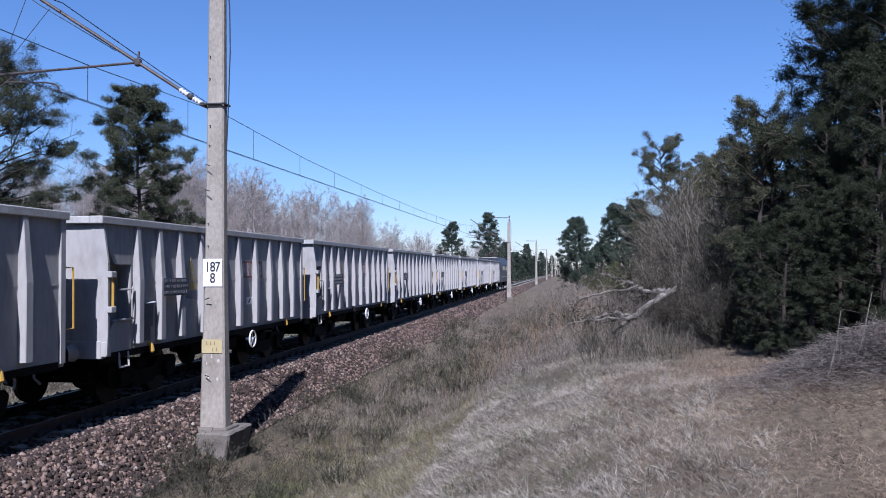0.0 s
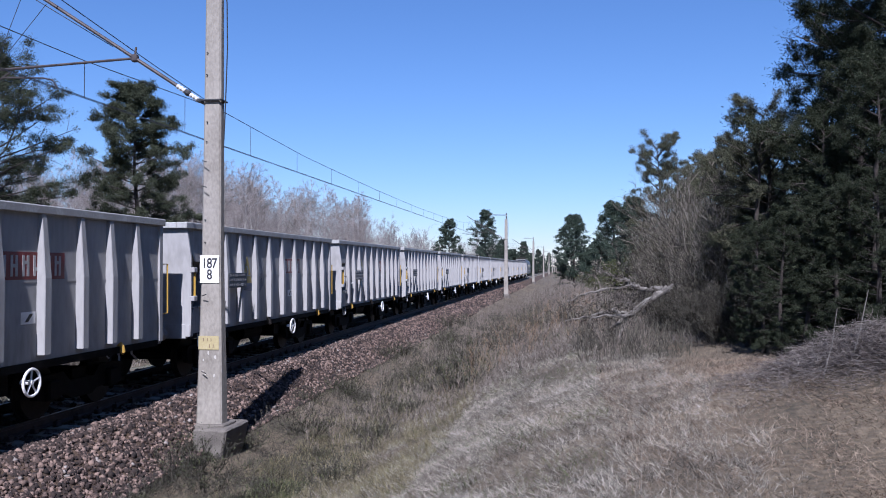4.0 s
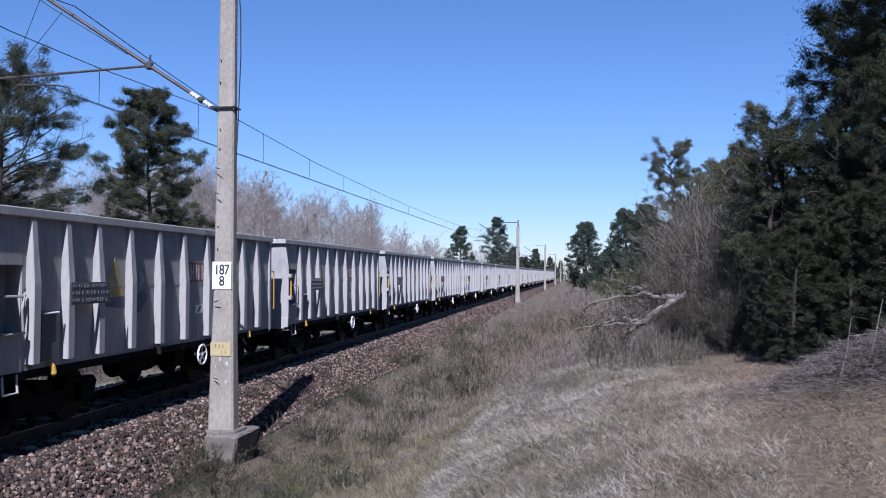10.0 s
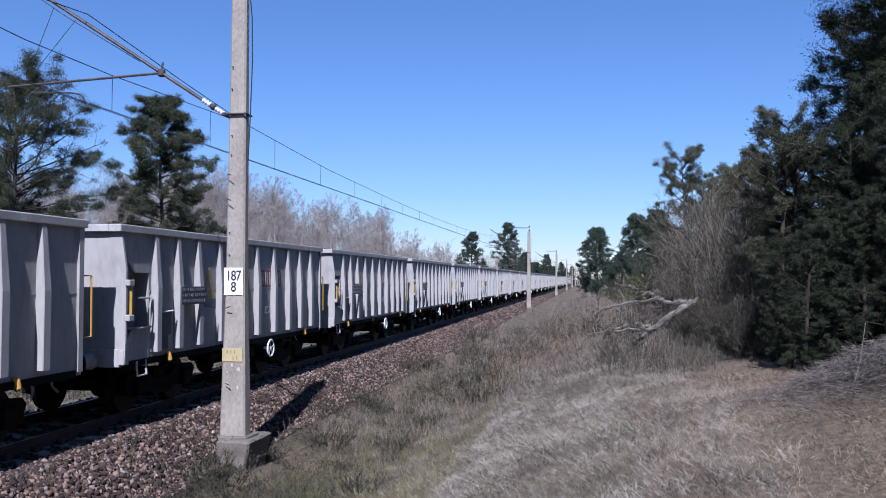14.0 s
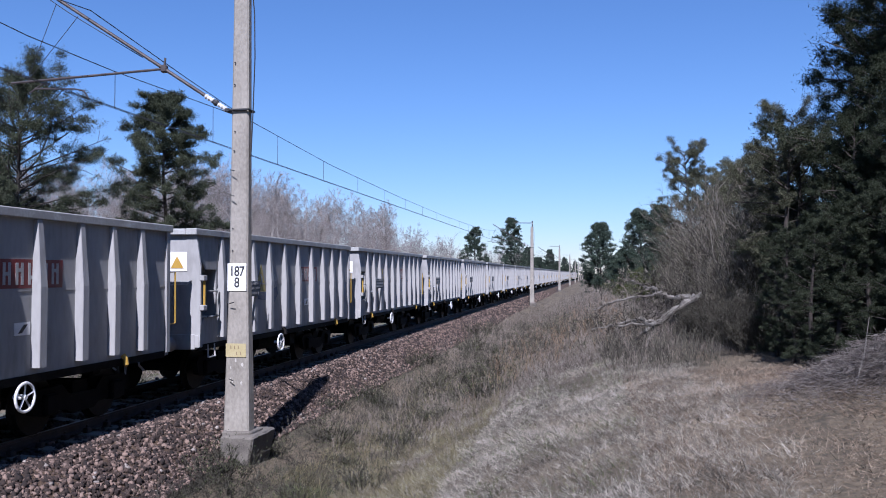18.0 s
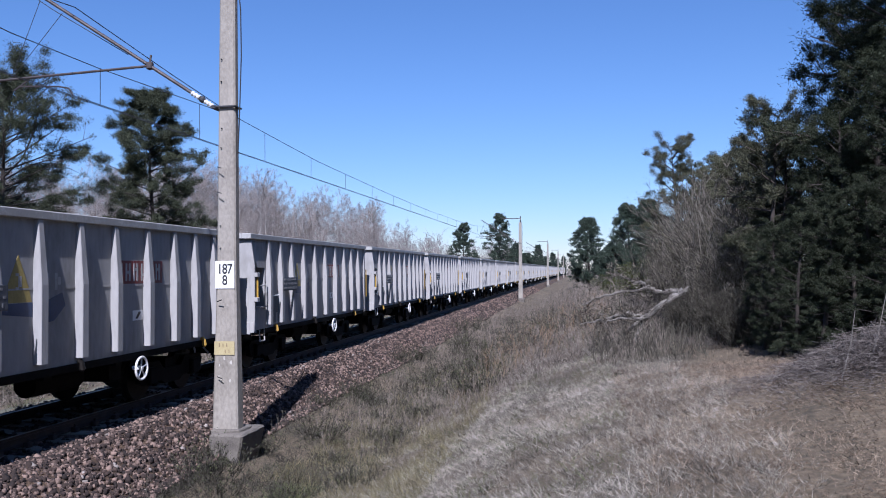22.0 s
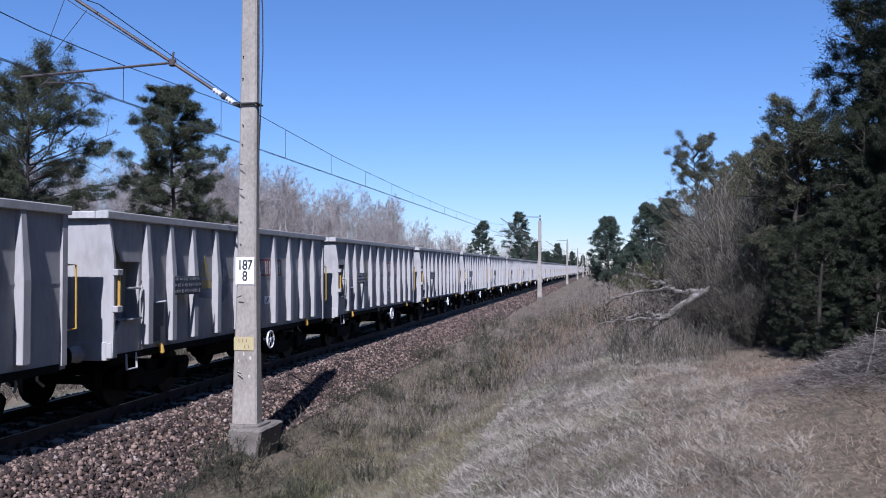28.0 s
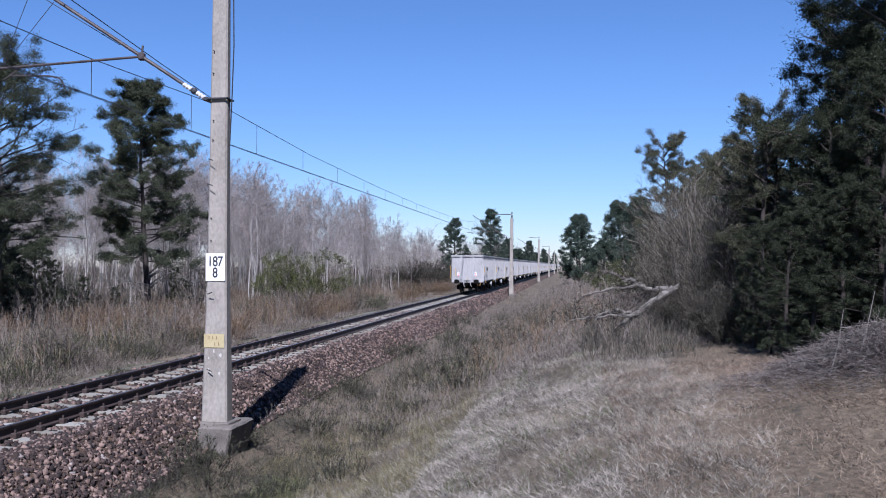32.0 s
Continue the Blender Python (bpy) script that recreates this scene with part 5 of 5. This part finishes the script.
def build_grass():
    rng = np.random.default_rng(81)

    def lay(name, label, n, x0, x1, y0, y1, tall, wide, lean, mat, near=1.5, patch=0.0, seed=0.0):
        x, y = scatter(n, x0, x1, y0, y1, rng, near)
        if patch:
            keep = np.array([noise.noise(Vector((a * 1.1 + seed, b * 0.8, seed))) for a, b in zip(x, y)]) > patch - 1 + rng.uniform(-0.2, 0.2, n)
            x, y = x[keep], y[keep]
        z = np.array([ground_z(a, b) for a, b in zip(x, y)]) - 0.02
        d = np.stack([rng.normal(size=len(x)) * lean, rng.normal(size=len(x)) * lean, np.abs(rng.normal(size=len(x))) * 0.5 + 0.35], 1)
        h = tall * rng.uniform(0.45, 1.3, len(x))
        d = unit(d) * h[:, None]
        v, f = slivers(np.stack([x, y, z], 1), d, wide * rng.uniform(0.6, 1.3, len(x)), rng)
        tagged(soup(name, v, f, mat), label, "grass", kind="stuff")

    lay("dry_grass", "bleached matted dry grass on the bank", 175000, -4.4, 1.5, 4.6, 24, 0.115, 0.0053, 1.25, STRAW, 1.6)
    lay("dry_grass", "thin brownish dry grass on the bank", 170000, 0.5, 4.9, 4.6, 15, 0.10, 0.0062, 2.0, HAY, 1.3)
    lay("dry_grass", "thin dry grass under the trees", 25000, 2, 9, 12, 22, 0.12, 0.007, 1.2, HAY, 1.2)
    lay("dry_grass", "longer pale dry grass stems", 3500, -3.8, 0.8, 5.0, 24, 0.22, 0.004, 0.7, STRAW, 1.5, 0.9, 4.0)
    # tussocks
    n, m = 2400, 44
    x, y = scatter(n, -4.2, 1.8, 4.8, 22, rng, 1.5)
    z = np.array([ground_z(p, q) for p, q in zip(x, y)])
    size = rng.uniform(0.5, 1.3, n)
    o = rng.normal(size=(n, m, 2)) * 0.05
    base = np.stack([x, y, z - 0.02], 1)[:, None, :] + np.concatenate([o * size[:, None, None], np.zeros((n, m, 1))], 2)
    d = np.concatenate([o * 14 + rng.normal(size=(n, m, 2)) * 0.7, np.full((n, m, 1), 0.6)], 2)
    d = unit(d) * (size[:, None] * rng.uniform(0.07, 0.19, (n, m)))[..., None]
    v, f = slivers(base.reshape(-1, 3), d.reshape(-1, 3), np.full(n * m, 0.005), rng)
    tagged(soup("dry_grass", v, f, STRAW), "bleached tussocks of dry grass", "grass", kind="stuff")
    lay("green_grass", "patches of fresh green grass among the dry", 42000, -6.2, 0.5, 5.0, 30, 0.13, 0.008, 0.8, FRESH, 1.3, 1.0, 9.0)
    lay("dark_grass", "short dark withered grass at the foot of the ballast", 70000, -6.7, -3.2, 6, 36, 0.13, 0.008, 1.0, DARKWEED, 1.4)
    # patches of dark blades that imitate the shadows between the tufts
    lay("dark_grass", "dark blades among the dry grass in place of tuft shadows", 60000, -3.8, 6, 4.6, 26, 0.12, 0.006, 1.0, DARKWEED, 1.5, 1.0, 12.0)
    lay("dark_grass", "dark matted weeds at the foot of the bank", 34000, -6.6, -4.6, 6, 14, 0.09, 0.007, 1.2, DARKWEED, 1.1)
    lay("dark_grass", "dark matted weeds round the foot of the mast", 62000, -6.9, -4.3, 7.5, 16, 0.085, 0.008, 1.3, DARKWEED, 1.1)
    lay("olive_grass", "soft olive-tan grass at the foot of the bank", 60000, -5.3, -1.9, 10, 30, 0.22, 0.0085, 0.9, OLIVE, 1.2, 0.75, 6.0)
    lay("dark_grass", "small dark tufts on the thin brown turf", 9000, 0.8, 4.8, 5, 13, 0.07, 0.006, 1.2, DARKWEED, 1.1, 1.35, 21.0)
    lay("dark_grass", "dark weeds creeping over the edge of the ballast", 30000, -7.1, -6.0, 7.5, 13.6, 0.08, 0.006, 1.3, DARKWEED, 1.0)
    lay("green_grass", "small bright patch of new grass", 5000, -4.9, -4.1, 11.4, 13.4, 0.15, 0.007, 0.6, FRESH, 1.0)
    lay("dry_grass", "dry grass further along the bank", 80000, -6.0, 8, 18, 75, 0.30, 0.016, 0.8, STALK, 1.4)
    lay("dry_grass", "dry grass across the line", 90000, -36, -14.4, 10, 90, 0.40, 0.022, 0.6, STALK, 1.4)
    lay("green_grass", "low grass beside the track bed", 26000, -15, -12.3, 8, 60, 0.10, 0.015, 0.8, FRESH, 1.5, 1.0, 2.0)


build_grass()


def build_weeds():
    rng = np.random.default_rng(91)
    for label, n, x0, x1, y0, y1, tall, mat in (("upright dry weed stalks beside the ballast", 900, -5.0, 1.8, 15.5, 36, 0.62, STALK),
                                                ("upright dry weed stalks along the line", 1600, -6.0, 5, 30, 95, 1.1, STALK),
                                                ("dark upright weed stalks along the line", 1300, -6.0, 5, 20, 95, 0.95, DARKWEED),
                                                ("reddish dry weed stalks", 420, -3.5, 1, 20, 46, 0.8, RUSSET),
                                                ("upright grey stems below the thicket", 420, 0.2, 2.3, 15.5, 20.5, 0.62, DARKWEED),
                                                ("dark low weeds at the foot of the ballast", 1500, -6.6, -3.6, 7, 34, 0.30, DARKWEED)):
        x, y = scatter(n, x0, x1, y0, y1, rng, 1.2)
        p = np.stack([x, y, np.array([ground_z(a, b) for a, b in zip(x, y)]) - 0.05], 1)
        d = unit(np.stack([rng.normal(size=n) * 0.18, rng.normal(size=n) * 0.18, np.ones(n)], 1))
        sk, _ = grow(rng, (p, d, tall * rng.uniform(0.4, 1.2, n), np.full(n, 0.006)), [(5, 0.4, 0.5, 0.1, 3), (0, 0, 0, 0.1, 1)])
        v, f = sticks(sk[0], sk[1], np.maximum(sk[2], 0.0045), sk[3], True)
        tagged(soup("dry_weeds", v, f, mat), label, "weeds", kind="stuff")


build_weeds()


def build_stems():
    """Thin straight stems that stand close together in the scrub across the line."""
    rng = np.random.default_rng(97)
    for label, n, tall, mat in (("tall upright russet stems across the line", 900, 1.6, RUSSET), ("tall upright grey stems across the line", 1500, 1.9, STALK), ("tall upright olive stems across the line", 900, 1.2, OLIVE), ("dark upright stems across the line", 1000, 1.0, DARKWEED)):
        y = 20 + 62 * rng.uniform(0, 1, n) ** 1.2
        x = -15.6 - rng.uniform(0, 1, n) ** 1.3 * (3 + y * 0.36)
        p = np.stack([x, y, np.array([ground_z(a, b) for a, b in zip(x, y)]) - 0.05], 1)
        d = unit(np.stack([rng.normal(size=n) * 0.09, rng.normal(size=n) * 0.09, np.ones(n)], 1))
        sk, _ = grow(rng, (p, d, tall * rng.uniform(0.45, 1.15, n), np.full(n, 0.011)), [(4, 0.35, 0.4, 0.2, 2), (0, 0, 0, 0.1, 1)])
        v, f = sticks(sk[0], sk[1], np.maximum(sk[2], 0.007), sk[3], True)
        tagged(soup("dry_weeds", v, f, mat), label, "weeds", kind="stuff")


build_stems()

# ---- ballast stones ----


def build_stones():
    rng = np.random.default_rng(101)
    cube = np.array([(x, y, z) for z in (-1, 1) for y in (-1, 1) for x in (-1, 1)], float)
    quads = np.array([(0, 2, 3, 1), (4, 5, 7, 6), (0, 1, 5, 4), (1, 3, 7, 5), (3, 2, 6, 7), (2, 0, 4, 6)])

    def stones(n, x0, x1, y0, y1, near):
        x, y = scatter(n, x0, x1, y0, y1, rng, near)
        z = np.array([max(bed_z(a), ground_z(TRACK_X + a, b)) for a, b in zip(x, y)])
        r = rng.uniform(0.014, 0.038, n) * rng.uniform(0.8, 1.25, n)
        s = cube[None] * (1 + rng.normal(size=(n, 8, 3)) * 0.22) * r[:, None, None] * rng.uniform(0.42, 1.15, (n, 1, 3))
        q, _ = np.linalg.qr(rng.normal(size=(n, 3, 3)))
        s = np.einsum("nij,nkj->nki", q, s) + np.stack([x + TRACK_X, y, z + 0.008], 1)[:, None]
        return s

    s = stones(29000, 1.25, 3.05, 5, 60, 1.5)
    s2 = stones(2600, -0.7, 0.7, 8, 50, 1.5)
    s3 = stones(1800, -2.3, -0.85, 8, 45, 1.5)
    s4 = stones(1500, 0.82, 1.3, 8, 50, 1.5)
    s5 = stones(5000, 1.2, 2.9, 50, 135, 1.1)
    mid = s5.mean(1, keepdims=True)
    s5 = mid + (s5 - mid) * 1.8
    a = np.concatenate([s, s2, s3, s4, s5])
    f = (np.arange(len(a))[:, None, None] * 8 + quads[None]).reshape(-1, 4)
    tagged(soup("ballast_stones", a.reshape(-1, 3), f, STONE, bed), kind="stuff")
    pale = stones(170, 1.3, 3.0, 6, 40, 1.3) + np.array([0, 0, 0.014])
    tagged(soup("pale_stones", pale.reshape(-1, 3), (np.arange(170)[:, None, None] * 8 + quads[None]).reshape(-1, 4), PALESTONE, bed), kind="stuff")
    shapes = []
    for k in range(8):
        v = cube * (1 + rng.normal(size=(8, 3)) * 0.22) * rng.uniform(0.6, 1.1, 3) * 0.026
        me = bpy.data.meshes.new("stone")
        me.from_pydata([tuple(p) for p in v], [], [tuple(int(i) for i in q) for q in quads])
        me.materials.append(STONEONE)
        shapes.append(me)
    pick = random.Random(7)
    for k in range(290):
        x, y = pick.uniform(1.4, 2.9), pick.uniform(8.5, 14)
        o = obj("stone", shapes[k % 8], None, bed)
        o.matrix_local = pose(TRACK_X + x, y, max(bed_z(x), ground_z(TRACK_X + x, y)) + 0.015, pick.uniform(0, 360), pick.uniform(0, 360), pick.uniform(0, 360))


PALESTONE = material("pale_ballast_stone", (0.20, 0.175, 0.155), 0.9, 0, None, None, 9, 50, 0.3, 0.004, "island")
STONEONE = material("ballast_stone_piece", (0.053, 0.033, 0.026), 0.92, 0, (0.022, 0.0135, 0.0108), (0.150, 0.110, 0.090), 7, 60, 0.3, 0.004, "piece")
build_stones()


# ---- the train rolls away along the line ----
DRIFT = [(0, 0.0), (3, 0.0), (6, 0.0), (7, -0.05), (8, 0.5), (9, 0.45), (11, 0.45), (12, 0.38), (13, 0.45), (14.5, 0.2), (17, -0.35), (19, -0.25), (21, -0.3), (23, 0.1), (25, 0.1), (28, 0.05), (30, 0.05), (32, 0.05)]


def motions():
    for k, w in enumerate(train + [loco]):
        walk(w, [(t, pose(TRACK_X, END_AT_30 + SPEED * (t - 30) + e + PITCH * k, 0)) for t, e in DRIFT])


for w in (train[17], train[18]):
    warning(w, 1.02, 2.6, 0.95, True)
    part("end_rail", tube([(0.66, 0, 2.32), (0.66, -0.12, 2.26), (1.28, -0.12, 2.26), (1.32, 0, 2.36)], 0.016, None, 6), CAPGREY, w)
    for o in w.children:
        if o.name.startswith(("hand_wheel", "spokes")):
            o.location.y -= 2.2


def build_scrawl(w):
    """Sprayed shapes along the foot of one wagon."""
    tint = [material("sprayed_green", (0.10, 0.26, 0.11), 0.6, 0, None, None, 3, 20, 0), material("sprayed_pale", (0.45, 0.46, 0.40), 0.6, 0, None, None, 3, 20, 0), BOARD,
            material("sprayed_ochre", (0.46, 0.38, 0.07), 0.6, 0, None, None, 3, 20, 0), material("sprayed_blue", (0.05, 0.13, 0.34), 0.6, 0, None, None, 3, 20, 0)]
    rng = random.Random(13)
    for k in range(3, 9):
        y0 = RIBS[k - 1] + 0.14
        for n in range(2):
            ya, za = y0 + rng.uniform(0, 0.3), rng.uniform(1.2, 1.4) + 0.55 * n
            pts = [(ya + (0.28 + rng.uniform(-0.08, 0.08)) * math.cos(q) * 0.8 + 0.2, za + 0.25 + (0.3 + rng.uniform(-0.1, 0.1)) * math.sin(q)) for q in [i * math.pi / 5 for i in range(10)]]
            part("sprayed_shape", prism(pts, 1.4005 + n * 0.003, 1.4025 + n * 0.003, "x"), tint[(k + 3 * n) % 5], w)
    w["label"] = "grey open-top freight wagon with faded sprayed scrawl along its side"


build_scrawl(train[40])
motions()
